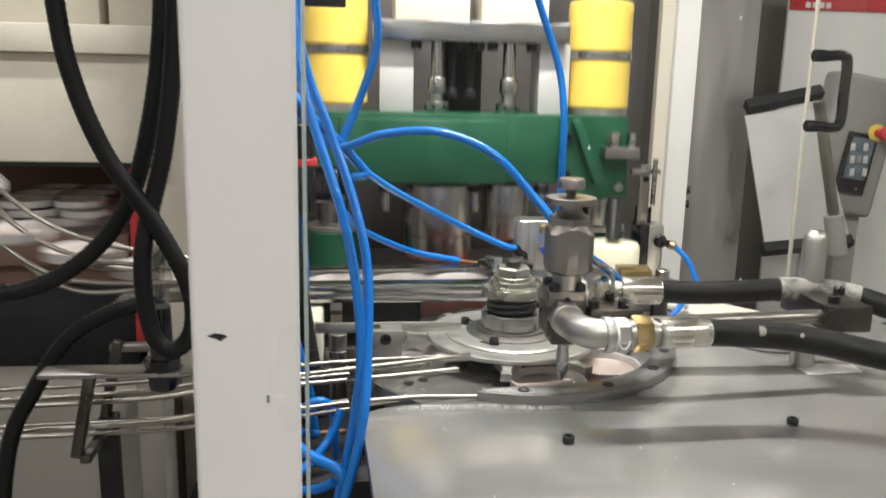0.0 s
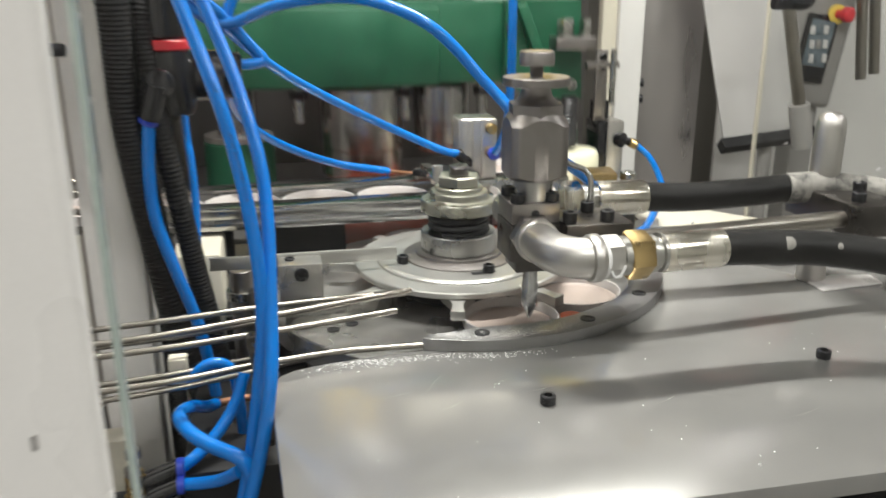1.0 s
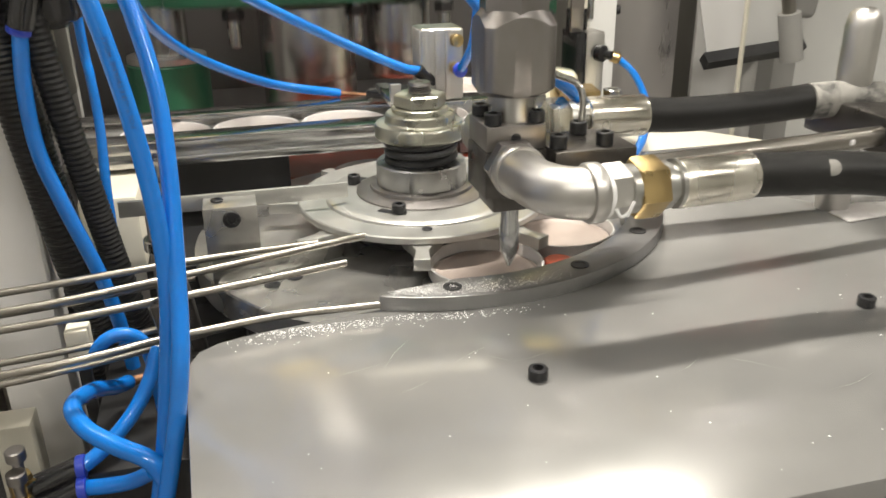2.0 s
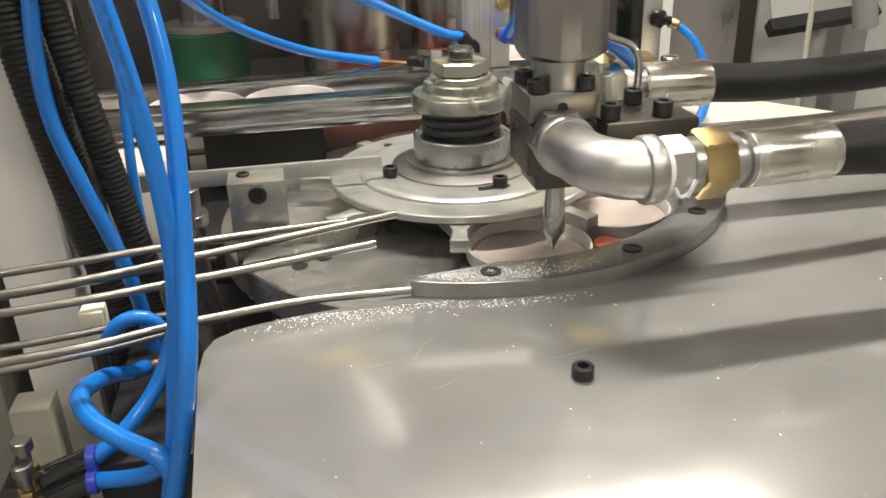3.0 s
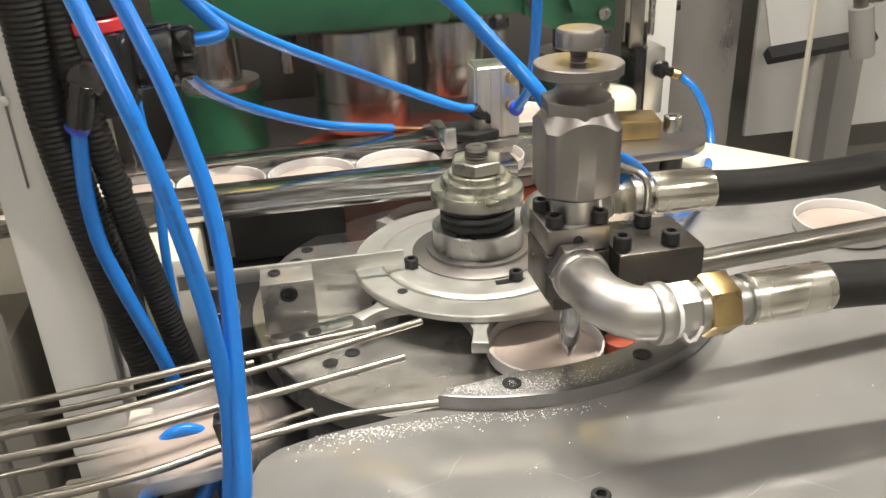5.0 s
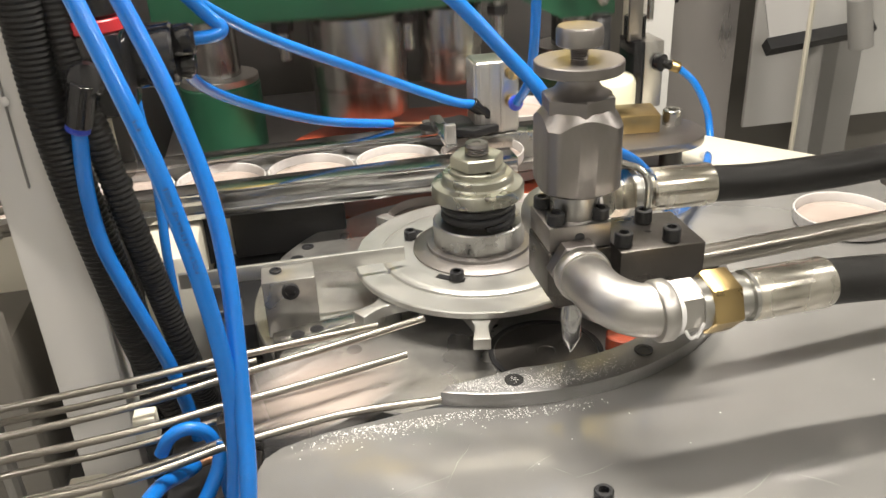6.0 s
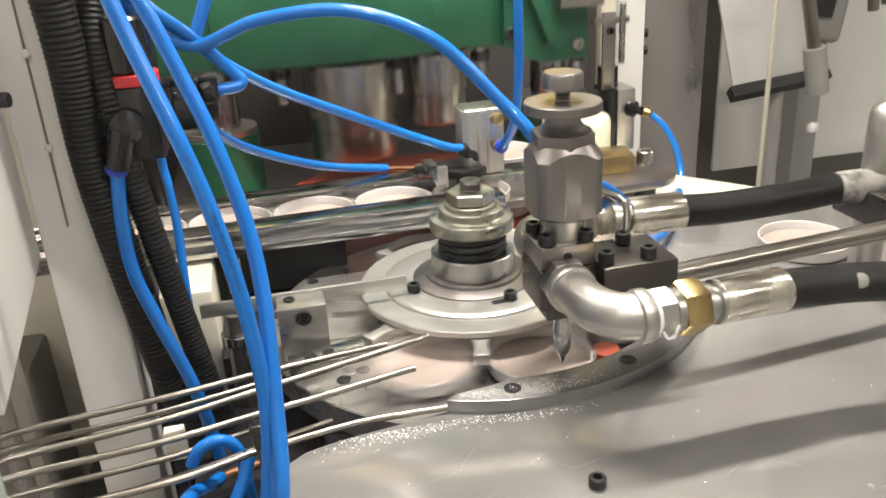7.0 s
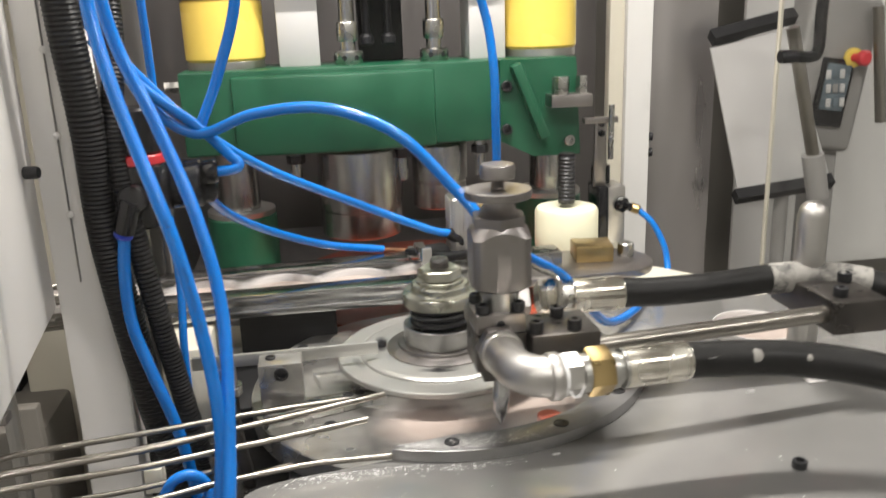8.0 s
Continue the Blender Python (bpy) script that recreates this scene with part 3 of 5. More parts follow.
own = tube([E0 + ex * 0.007 + Vector((0.001, -0.0125, -0.004)), E0 + ex * 0.010 + Vector((0, -0.0140, -0.0075)), E0 + ex * 0.014 + Vector((0, -0.0135, -0.006)), E0 + ex * 0.016 + Vector((0, -0.0142, -0.001)), E0 + ex * 0.013 + Vector((0, -0.0138, -0.008))], 0.0008, 6, 4)
part("tape_shred", own, POWDER, front_hose)
part("steel_hex", hexagon(0.0130, 0.011, E0 + ex * 0.0065, ex, spin=0.3), CAST, front_hose)
part("steel_collar", lathe([(0.0110, 0), (0.0118, 0.0005), (0.0118, 0.0045), (0.011, 0.005)], E0 + ex * 0.0170, 28, ex), STEEL, front_hose)
part("brass_hex", hexagon(0.0146, 0.0140, E0 + ex * 0.0215, ex, spin=0.2), BRASS, front_hose)
part("steel_ring", lathe([(0.0105, 0), (0.0115, 0.0006), (0.0115, 0.004), (0.0098, 0.005), (0.0098, 0.007), (0.0118, 0.0075), (0.0118, 0.0095), (0.011, 0.010)], E0 + ex * 0.0350, 28, ex), STEEL, front_hose)
part("ferrule", lathe([(0.0112, 0), (0.0120, 0.001), (0.0120, 0.0385), (0.0114, 0.0400), (0.0106, 0.0400)], E0 + ex * 0.0440, 36, ex), ZINC, front_hose, "yellow zinc plated ferrule")
part("hose", tube([E0 + ex * 0.080, (0.150, -0.2015, HZ - 0.001), (0.185, -0.208, HZ - 0.003), (0.225, -0.224, HZ - 0.008), (0.29, -0.262, HZ - 0.020), (0.38, -0.345, HZ - 0.06)], 0.0108, 20, 10), RUBBER, front_hose)

for c, aim, r in (((0.155, -0.2022, HZ - 0.0012), (-0.30, -0.80, 0.52), 0.0042), ((0.1385, -0.2002, HZ - 0.0006), (-0.25, -0.62, 0.74), 0.0020), ((0.186, -0.2083, HZ - 0.0032), (-0.40, -0.75, 0.50), 0.0026)):
    n = Vector(aim).normalized()
    part("paint_daub", lathe([(r * 0.8, -0.0010), (r, -0.0002), (r * 0.6, 0.0004), (r * 0.2, 0.0005)], Vector(c) + n * 0.0107, 14, n), TAPE, front_hose, "worn white paint daub")

# second hose (rear)
rear_hose = thing("rear_product_hose", (0.030, -0.088, HZ), "black rubber product hose with white worn tape", "hose")
R0 = Vector((0.040, -0.078, HZ + 0.002))
part("inlet_elbow", tube([(0.0115, -0.116, HZ + 0.002), (0.0105, -0.098, HZ + 0.003), (0.016, -0.084, HZ + 0.003), (0.030, -0.078, HZ + 0.002), (0.042, -0.078, HZ + 0.002)], 0.0115, 22, 8), CAST, rear_hose)
part("steel_hex", hexagon(0.0130, 0.009, R0, (1, 0, 0)), CAST, rear_hose)
part("pale_hex", hexagon(0.0138, 0.013, R0 + Vector((0.017, 0.001, 0)), (1, 0, 0), spin=0.3), ZINC, rear_hose)
part("steel_ring", lathe([(0.010, 0), (0.0108, 0.0006), (0.0108, 0.005), (0.0095, 0.006), (0.0095, 0.020)], R0 + Vector((0.029, 0.001, 0)), 28, (1, 0, 0)), STEEL, rear_hose)
part("ferrule", lathe([(0.0118, 0), (0.0128, 0.001), (0.0128, 0.0365), (0.0120, 0.038), (0.0108, 0.0380)], R0 + Vector((0.042, 0.001, 0)), 36, (1, -0.04, 0)), ZINC, rear_hose, "yellow zinc plated ferrule")
part("hose", tube([(0.115, -0.078, HZ + 0.002), (0.150, -0.079, HZ), (0.20, -0.080, HZ + 0.001), (0.25, -0.080, HZ + 0.003), (0.295, -0.092, HZ + 0.001), (0.34, -0.125, HZ - 0.012), (0.42, -0.20, HZ - 0.05)], 0.0108, 20, 10), RUBBER, rear_hose)
part("tape_wrap", tube([(0.235, -0.080, HZ + 0.0025), (0.262, -0.0825, HZ + 0.003), (0.290, -0.0905, HZ + 0.0015), (0.306, -0.0985, HZ - 0.001)], 0.0117, 20, 8), TAPE, rear_hose, "dirty white tape wrapping")

part("bleed_pipe", tube([(0.0585, -0.1255, 0.086), (0.0590, -0.124, 0.100), (0.0555, -0.121, 0.1070), (0.047, -0.118, 0.1105), (0.037, -0.112, 0.1160)], 0.0019, 10, 6), STEEL, rear_hose, "thin bent steel pipe")

# arm and upright that carry the valve
arm = thing("valve_stand", (0.27, -0.078, 0.0), "steel arm with clamp on a round upright holding the valve", "bracket")
ablock = part("arm_block", box(0.0310, 0.076, -0.158, -0.118, 0.056, 0.0800, 0.0012), DARK, arm)
for q in ((0.0605, -0.151), (0.0355, -0.150), (0.0560, -0.127)):
    part("arm_screw", cap_screw((q[0], q[1], 0.080), 0.0046, 0.0072), OXIDE, ablock)
part("arm_plate", prism([(0.066, -0.150), (0.092, -0.146), (0.092, -0.112), (0.066, -0.112)], 0.052, 0.058, 0.0008), DARK, arm)
part("arm_rod", rod_between((0.070, -0.146, 0.064), (0.262, -0.128, 0.064), 0.0062, 20), ROD, arm)
aclamp = part("clamp", box(0.250, 0.292, -0.142, -0.060, 0.052, 0.076, 0.002), DARK, arm)
part("clamp_screw", cap_screw((0.262, -0.128, 0.076), 0.0050, 0.007), OXIDE, aclamp)
part("clamp_screw", cap_screw((0.284, -0.10, 0.076), 0.0050, 0.007), OXIDE, aclamp)
part("upright", lathe([(0.0105, -0.034), (0.0110, -0.033), (0.0110, 0.122), (0.0095, 0.129), (0.006, 0.1325), (0.001, 0.1335)], (0.2675, -0.0800, 0), 32), CAST, arm)
# pale strip laid on the plate to represent the white cutout
solid("slot_cover", prism([(0.258, -0.110), (0.315, -0.104), (0.318, -0.086), (0.285, -0.080), (0.258, -0.090)], 0.0004, 0.0014, 0.0003), LIDW, "pale strip standing for the white slot at the foot of the upright", "cover strip")

# ---- lid chute of bright rods ----
chute = thing("rod_chute", (-0.30, -0.145, 0.0), "chute of bright steel rods feeding lids to the wheel", "chute")
top = [((-2.5, -0.15, -0.01), (-0.60, -0.128, 0.006), (-0.275, -0.120, 0.019), (-0.16, -0.106, 0.021), (-0.085, -0.091, 0.018)),
       ((-2.5, -0.175, -0.01), (-0.60, -0.150, 0.006), (-0.270, -0.146, 0.020), (-0.15, -0.121, 0.021), (-0.059, -0.097, 0.022)),
       ((-2.5, -0.195, -0.01), (-0.60, -0.166, 0.006), (-0.264, -0.164, 0.020), (-0.16, -0.147, 0.020), (-0.074, -0.128, 0.020)),
       ((-2.5, -0.21, -0.022), (-0.60, -0.184, -0.006), (-0.256, -0.180, 0.006), (-0.165, -0.160, 0.005), (-0.115, -0.1495, 0.004), (-0.085, -0.1475, 0.003), (-0.060, -0.1485, 0.003))]
for row in top:
    part("rod", tube(row, 0.0020, 14, 8), ROD, chute)
low = [((-2.5, -0.155, -0.038), (-0.60, -0.135, -0.022), (-0.27, -0.130, -0.014), (-0.165, -0.112, -0.0125)),
       ((-2.5, -0.185, -0.038), (-0.60, -0.158, -0.022), (-0.27, -0.153, -0.014), (-0.125, -0.118, -0.0125)),
       ((-2.5, -0.125, -0.026), (-0.60, -0.110, -0.010), (-0.28, -0.104, 0.000), (-0.155, -0.084, 0.002))]
for row in low:
    part("rod", tube(row, 0.0019, 14, 6), ROD, chute)
for cx, cy, z0, tz, turned in ((-0.366, -0.150, -0.024, 0.044, 12), (-0.161, -0.135, -0.040, 0.030, -8)):
    lean = Matrix.Rotation(radians(turned), 4, "Y")
    part("comb_plate", box(cx - 0.004, cx + 0.004, cy - 0.040, cy - 0.030, z0, tz, 0.0015, turn=lean), DARK, chute)
    part("comb_plate", box(cx - 0.004, cx + 0.004, cy + 0.036, cy + 0.046, z0, tz, 0.0015, turn=lean), DARK, chute)
    part("comb_bridge", box(cx - 0.004, cx + 0.004, cy - 0.040, cy + 0.046, z0 - 0.004, z0 + 0.003, 0.0015), DARK, chute)
part("chute_bracket", box(-0.366, -0.300, -0.112, -0.100, 0.034, 0.040, 0.001), GUN, chute)
part("chute_stay", box(-0.380, -0.364, -0.115, -0.100, FLOOR, -0.026, 0.001), SHADE, chute)

# ---- second wheel, rails and small gear behind ----
orange = thing("orange_turntable", (0.02, 0.215, -0.028), "round orange rubber covered turntable behind the star wheel", "turntable")
part("table_top", drum(0.165, -0.028, -0.016, (0.02, 0.272), 72, 0.002), ORANGE, orange)
rail = thing("lid_rail", (-0.12, 0.14, 0.0), "polished steel rail pair carrying lids away", "rail")
part("front_rail", box(-0.285, 0.055, 0.1035, 0.1095, 0.0225, 0.0328, 0.0004), CHROME, rail)
part("front_strip", prism([(-0.285, 0.1033), (0.055, 0.1033), (0.055, 0.1300), (-0.285, 0.1240)], 0.0328, 0.0352, 0.0005), CHROME, rail)
part("lower_rail", box(-0.285, 0.045, 0.098, 0.1095, 0.0160, 0.0230, 0.0012), CHROME, rail)
part("rail_floor", box(-0.285, 0.055, 0.1090, 0.181, 0.0155, 0.0195, 0.0008), DULL, rail)
part("rear_rail", box(-0.285, 0.055, 0.1815, 0.187, 0.0150, 0.0328, 0.0005), CHROME, rail)
part("rear_strip", prism([(-0.285, 0.1720), (0.055, 0.1900), (0.055, 0.2140), (-0.285, 0.1960)], 0.0328, 0.0352, 0.0005), CHROME, rail)
part("rail_column", drum(0.017, -0.030, 0.0156, (-0.205, 0.128), 32), OXIDE, rail)
# dark box added to blacken the open space beneath the rails
part("rail_pedestal", box(-0.175, -0.085, 0.118, 0.180, -0.0295, 0.0156, 0.002), SHADE, rail, "dark box added under the rails")
for lx in (-0.10, 0.03):
    part("rail_foot", box(lx - 0.008, lx + 0.008, 0.145, 0.175, -0.030, 0.0160, 0.001), GUN, rail)
part("end_stop", box(-0.262, -0.250, 0.092, 0.104, 0.010, 0.040, 0.001), GUN, rail)
for k, yy in enumerate((0.118, 0.130, 0.142, 0.154)):
    part("rail_rod", rod_between((-0.42, yy - 0.02, 0.018), (-0.270, yy, 0.0185), 0.002, 10), ROD, rail)

bracket = thing("rear_bracket_plate", (0.16, 0.19, -0.030), "dark steel bracket plate with a rounded end on black legs", "bracket plate")
part("plate", prism([(0.02, 0.150), (0.20, 0.150)] + arc((0.215, 0.195), 0.045, -80, 80, 14) + [(0.10, 0.240), (0.02, 0.240)], 0.004, 0.0125, 0.001), GUN, bracket)
for q in ((0.225, 0.180), (0.10, 0.225), (0.06, 0.165)):
    part("leg", drum(0.0105, -0.032, 0.0045, q, 24), OXIDE, bracket)
part("standing_screw", lathe([(0.0085, 0.0123), (0.0090, 0.013), (0.0090, 0.026), (0.008, 0.027), (0.0045, 0.027), (0.004, 0.022)], (0.236, 0.205, 0), 24), STEEL, bracket)
part("brass_block", prism([(0.175, 0.190), (0.215, 0.185), (0.222, 0.222), (0.180, 0.228)], 0.0123, 0.030, 0.0015), BRASS, bracket)
cyl = thing("air_cylinder", (0.055, 0.175, 0.0125), "silver finned compact air cylinder with brass fitting", "air cylinder")
part("mount", box(0.030, 0.150, 0.160, 0.190, 0.0125, 0.036, 0.001), STEEL, cyl)
barrel = part("barrel", box(0.036, 0.074, 0.164, 0.198, 0.036, 0.098, 0.003, 3), CAST, cyl)
for k in range(5):
    part("fin", box(0.0345 + 0.0001, 0.0362, 0.166 + 0.006 * k, 0.1685 + 0.006 * k, 0.037, 0.097, 0.0005), CAST, barrel)
for k in range(3):
    part("fin", box(0.039 + 0.009 * k, 0.043 + 0.009 * k, 0.1625, 0.1645, 0.037, 0.097, 0.0005), CAST, barrel)
part("elbow_fitting", lathe([(0.005, 0), (0.0055, 0.001), (0.0055, 0.006), (0.004, 0.007)], (0.066, 0.164, 0.064), 12, (0.2, -1, 0)), BRASS, cyl)
part("collet", lathe([(0.006, 0), (0.0065, 0.001), (0.0065, 0.004), (0.005, 0.005)], (0.0674, 0.157, 0.064), 16, (0.2, -1, 0)), BLUEFIT, cyl)
part("elbow_fitting", lathe([(0.005, 0), (0.0055, 0.001), (0.0055, 0.006), (0.004, 0.007)], (0.066, 0.164, 0.088), 12, (0.2, -1, 0)), BRASS, cyl)
part("push_fitting", rod_between((0.0325, 0.1650, 0.0642), (0.0480, 0.1690, 0.0520), 0.0058, 16), BLACKP, cyl)
clip = thing("hook_clip", (0.010, 0.150, 0.034), "bent steel hook clip on the rail end", "clip")
part("clip_base", box(-0.005, 0.034, 0.181, 0.200, 0.0350, 0.0435, 0.001), DULL, clip)
part("clip_arm", box(0.000, 0.010, 0.122, 0.190, 0.0430, 0.050, 0.001), STEEL, clip)
part("clip_tip", box(0.000, 0.009, 0.120, 0.126, 0.046, 0.062, 0.001), CAST, clip)
part("clip_finger", prism([(-0.010, 0.185), (0.030, 0.150), (0.055, 0.160), (0.03, 0.20)], 0.0385, 0.045, 0.001), SHADE, clip)

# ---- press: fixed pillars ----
# dark plate laid over the cream table to paint the shade there
solid("press_bed", box(-0.255, 0.250, 0.200, 0.590, -0.0290, -0.0262, 0.0008), PANELD, "dark plate added to carry the shade behind the rails", "press bed", "structure")
for px, name in ((-0.187, "press_pillar"), (0.205, "press_pillar")):
    pil = thing(name, (px, 0.40, -0.03), "green painted press pillar with a steel guide rod", "pillar", group="press pillars")
    part("pillar_base", drum(0.042, -0.03, 0.045, (px, 0.40), 40, 0.002), GREEN, pil)
    part("pillar_ring", drum(0.041, 0.045, 0.052, (px, 0.40), 40), CAST, pil)
    part("guide_rod", drum(0.024, 0.052, 0.60, (px, 0.40), 32), DIE, pil)

# ---- press ram (goes up and down) ----
ram = thing("press_ram", (0.0, 0.38, 0.17), "green press crossbar with punches, yellow springs and upper plate", "press ram")
own = box(-0.236, 0.214, 0.335, 0.445, 0.128, 0.222, 0.003)
part("crossbar", own, GREEN, ram, "green painted crossbar")
part("bar_boss", prism([(-0.18, 0.330), (-0.06, 0.318), (0.05, 0.330), (0.05, 0.345), (-0.18, 0.345)], 0.126, 0.215, 0.004), GREEN, ram)
bm = bmesh.new()
vs = [(0.125, 0.222), (0.216, 0.222), (0.222, 0.108), (0.165, 0.108), (0.125, 0.128)]
f0 = [bm.verts.new((x, 0.322, z)) for x, z in vs]
f1 = [bm.verts.new((x, 0.336, z)) for x, z in vs]
bm.faces.new(f0)
bm.faces.new(f1[::-1])
for i in range(5):
    bm.faces.new((f0[i], f1[i], f1[(i + 1) % 5], f0[(i + 1) % 5]))
lug = part("lug_plate", bm, GREEN, ram)
part("lug_rib", box(0.152, 0.164, 0.306, 0.323, 0.128, 0.220, 0.002, turn=Matrix.Rotation(radians(-22), 4, "Y")), GREEN, ram)
for q in ((0.132, 0.192), (0.132, 0.142), (0.208, 0.125)):
    part("lug_bolt", cap_screw((q[0], 0.323, q[1]), 0.0065, 0.006, (0, -1, 0)), OXIDE if q[0] < 0.2 else STEEL, lug)
for px in (-0.186, 0.190):
    part("spring_sleeve", lathe([(0.043, 0.231), (0.0455, 0.234), (0.0455, 0.296), (0.043, 0.299)], (px, 0.39, 0), 44), YELLOW, ram, "yellow polyurethane spring")
    part("spring_band", drum(0.047, 0.299, 0.310, (px, 0.39), 44), CHROME, ram)
    part("spring_sleeve", lathe([(0.043, 0.310), (0.0455, 0.313), (0.0455, 0.375), (0.043, 0.378)], (px, 0.39, 0), 44), YELLOW, ram, "yellow polyurethane spring")
    part("spring_seat", drum(0.044, 0.222, 0.231, (px, 0.39), 44), CAST, ram)
for x0, x1 in ((-0.125, -0.078), (0.098, 0.142)):
    part("spacer_block", box(x0, x1, 0.365, 0.42, 0.2215, 0.318, 0.0015), LEAF, ram)
part("upper_plate", box(-0.135, 0.135, 0.345, 0.45, 0.318, 0.345, 0.002), CHROME, ram, "bright steel upper plate")
for x0, x1 in ((-0.105, -0.004), (0.012, 0.105)):
    part("cover_box", box(x0, x1, 0.35, 0.44, 0.345, 0.42, 0.002), CREAM, ram)
for px in (-0.045, 0.056):
    part("tie_rod", drum(0.009, 0.222, 0.318, (px, 0.37), 20), CHROME, ram)
    tnut = part("tie_nut", lathe([(0.016, 0.222), (0.017, 0.2235), (0.017, 0.2355), (0.015, 0.237)], (px, 0.37, 0), 24), STEEL, ram)
    part("coupling", lathe([(0.0115, 0.248), (0.0125, 0.250), (0.0125, 0.268), (0.0115, 0.270)], (px, 0.37, 0), 24), STEEL, ram)
    for a in (200, 250, 300, 340):
        part("nut_hole", lathe([(0.003, 0), (0.003, 0.0006), (0.001, 0.0006)], (px + 0.0168 * math.cos(radians(a)), 0.37 + 0.0168 * math.sin(radians(a)), 0.2295), 10, (math.cos(radians(a)), math.sin(radians(a)), 0)), OXIDE, tnut)
for px in (-0.075, -0.012, 0.012, 0.030, 0.085):
    part("plate_screw", cap_screw((px, 0.360, 0.318), 0.0075, 0.011, (0, 0, -1)), OXIDE, ram)
for px in (-0.022, 0.004):
    part("ejector_pin", lathe([(0.0045, 0.242), (0.0085, 0.244), (0.0085, 0.252), (0.0045, 0.256), (0.0045, 0.318)], (px, 0.385, 0), 16), OXIDE, ram)
part("dark_post", box(-0.030, 0.024, 0.41, 0.43, 0.2215, 0.318, 0.002), SHADE, ram)
part("side_bolt", hexagon(0.007, 0.018, (-0.236, 0.36, 0.205), (-1, 0, 0)), STEEL, ram)
for px, pr, z0 in ((-0.040, 0.0510, 0.018), (0.0585, 0.0345, 0.045)):
    part("punch", lathe([(pr - 0.003, z0), (pr - 0.001, z0 + 0.002), (pr - 0.001, z0 + 0.032), (pr - 0.0025, z0 + 0.033), (pr - 0.0025, z0 + 0.035), (pr, z0 + 0.036), (pr, 0.122), (pr - 0.004, 0.126), (pr - 0.006, 0.130)], (px, 0.375, 0), 48), DIE, ram)
for px in (-0.115, 0.010, 0.105):
    stud = part("stud", drum(0.0065, 0.085, 0.130, (px, 0.35), 16), STEEL, ram)
    part("stud_nut", hexagon(0.011, 0.010, (px, 0.35, 0.112)), OXIDE, stud)
part("stripper_rod", lathe([(0.0095, 0.055)] + [(0.0108 - 0.0016 * (i % 2), 0.060 + 0.0022 * i) for i in range(24)] + [(0.0095, 0.114)], (0.197, 0.295, 0), 24), OXIDE, ram, "threaded steel rod")
part("stripper_pad", lathe([(0.034, 0.002), (0.0375, 0.005), (0.0375, 0.046), (0.035, 0.050), (0.016, 0.050)], (0.197, 0.295, 0), 44), NYLON, ram, "ivory nylon pad")
stopb = part("stop_bracket", box(0.179, 0.228, 0.296, 0.324, 0.167, 0.181, 0.001), GUN, ram)
part("stop_bolt", hexagon(0.0105, 0.020, (0.192, 0.305, 0.181)), STEEL, stopb)
part("stop_bolt", hexagon(0.007, 0.020, (0.220, 0.315, 0.181)), STEEL, stopb)
part("trip_arm", box(0.226, 0.268, 0.318, 0.328, 0.143, 0.150, 0.001), GUN, ram)
part("trip_pin", drum(0.0035, 0.100, 0.165, (0.258, 0.315), 12), STEEL, ram)

# sensor and small valve beside the press
sensor = thing("limit_valve", (0.262, 0.345, -0.03), "black and silver limit valve with a blue air tube", "sensor")
part("valve_case", box(0.250, 0.262, 0.330, 0.372, -0.030, 0.062, 0.001), BLACKP, sensor)
part("valve_face", box(0.2622, 0.284, 0.330, 0.372, -0.010, 0.062, 0.001), CAST, sensor)
part("roller", drum(0.012, 0.062, 0.085, (0.262, 0.36), 20), BLACKP, sensor)
sbr = part("bracket_plate", box(0.2465, 0.2620, 0.3400, 0.3450, 0.0615, 0.148, 0.001), GUN, sensor)
for z in (0.128, 0.140):
    part("bracket_screw", cap_screw((0.2545, 0.3402, z), 0.0042, 0.004, (0, -1, 0)), OXIDE, sbr)
part("knob", lathe([(0.009, 0), (0.0095, 0.001), (0.0095, 0.008), (0.005, 0.010), (0.005, 0.018), (0.0035, 0.019)], (0.276, 0.330, 0.040), 20, (0.6, -1, -0.1)), BLACKP, sensor)
part("fitting", lathe([(0.0055, 0), (0.006, 0.001), (0.006, 0.010), (0.004, 0.012)], (0.288, 0.322, 0.037), 14, (0.8, -0.5, -0.3)), BRASS, sensor)
part("air_tube", tube([(0.296, 0.318, 0.034), (0.312, 0.310, 0.018), (0.324, 0.302, -0.008), (0.327, 0.295, -0.030), (0.318, 0.27, -0.055)], 0.004, 12), BLUE, sensor)

# ---- guards ----
frame_a = thing("front_corner_post", (-0.204, -0.432, FLOOR), "white powder coated corner post with scuff marks", "guard post")
part("post_face", box(-0.2328, -0.1880, -0.455, -0.446, FLOOR, 1.25, 0.003, 3), WHITE, frame_a)
part("post_back", box(-0.2328, -0.2180, -0.4462, -0.411, FLOOR, 1.25, 0.002), WHITE, frame_a)
scuff = prism([(-0.2258, 0.1582), (-0.2228, 0.1594), (-0.2190, 0.1588), (-0.2176, 0.1579), (-0.2192, 0.1570), (-0.2204, 0.1560), (-0.2222, 0.1571)], 0.4549, 0.45535, 0)
bmesh.ops.rotate(scuff, matrix=Matrix.Rotation(radians(90), 3, "X"), verts=scuff.verts)
part("scuff", scuff, OXIDE, frame_a)
part("scuff", box(-0.2020, -0.2008, -0.4553, -0.4548, 0.128, 0.1315, 0), GREY, frame_a)
solid("pane_rim", box(-0.1868, -0.1852, -0.4365, -0.4325, -0.22, 1.2, 0.0003), PANEEDGE, "pale green polished edge of the acrylic door", "pane edge", "structure")
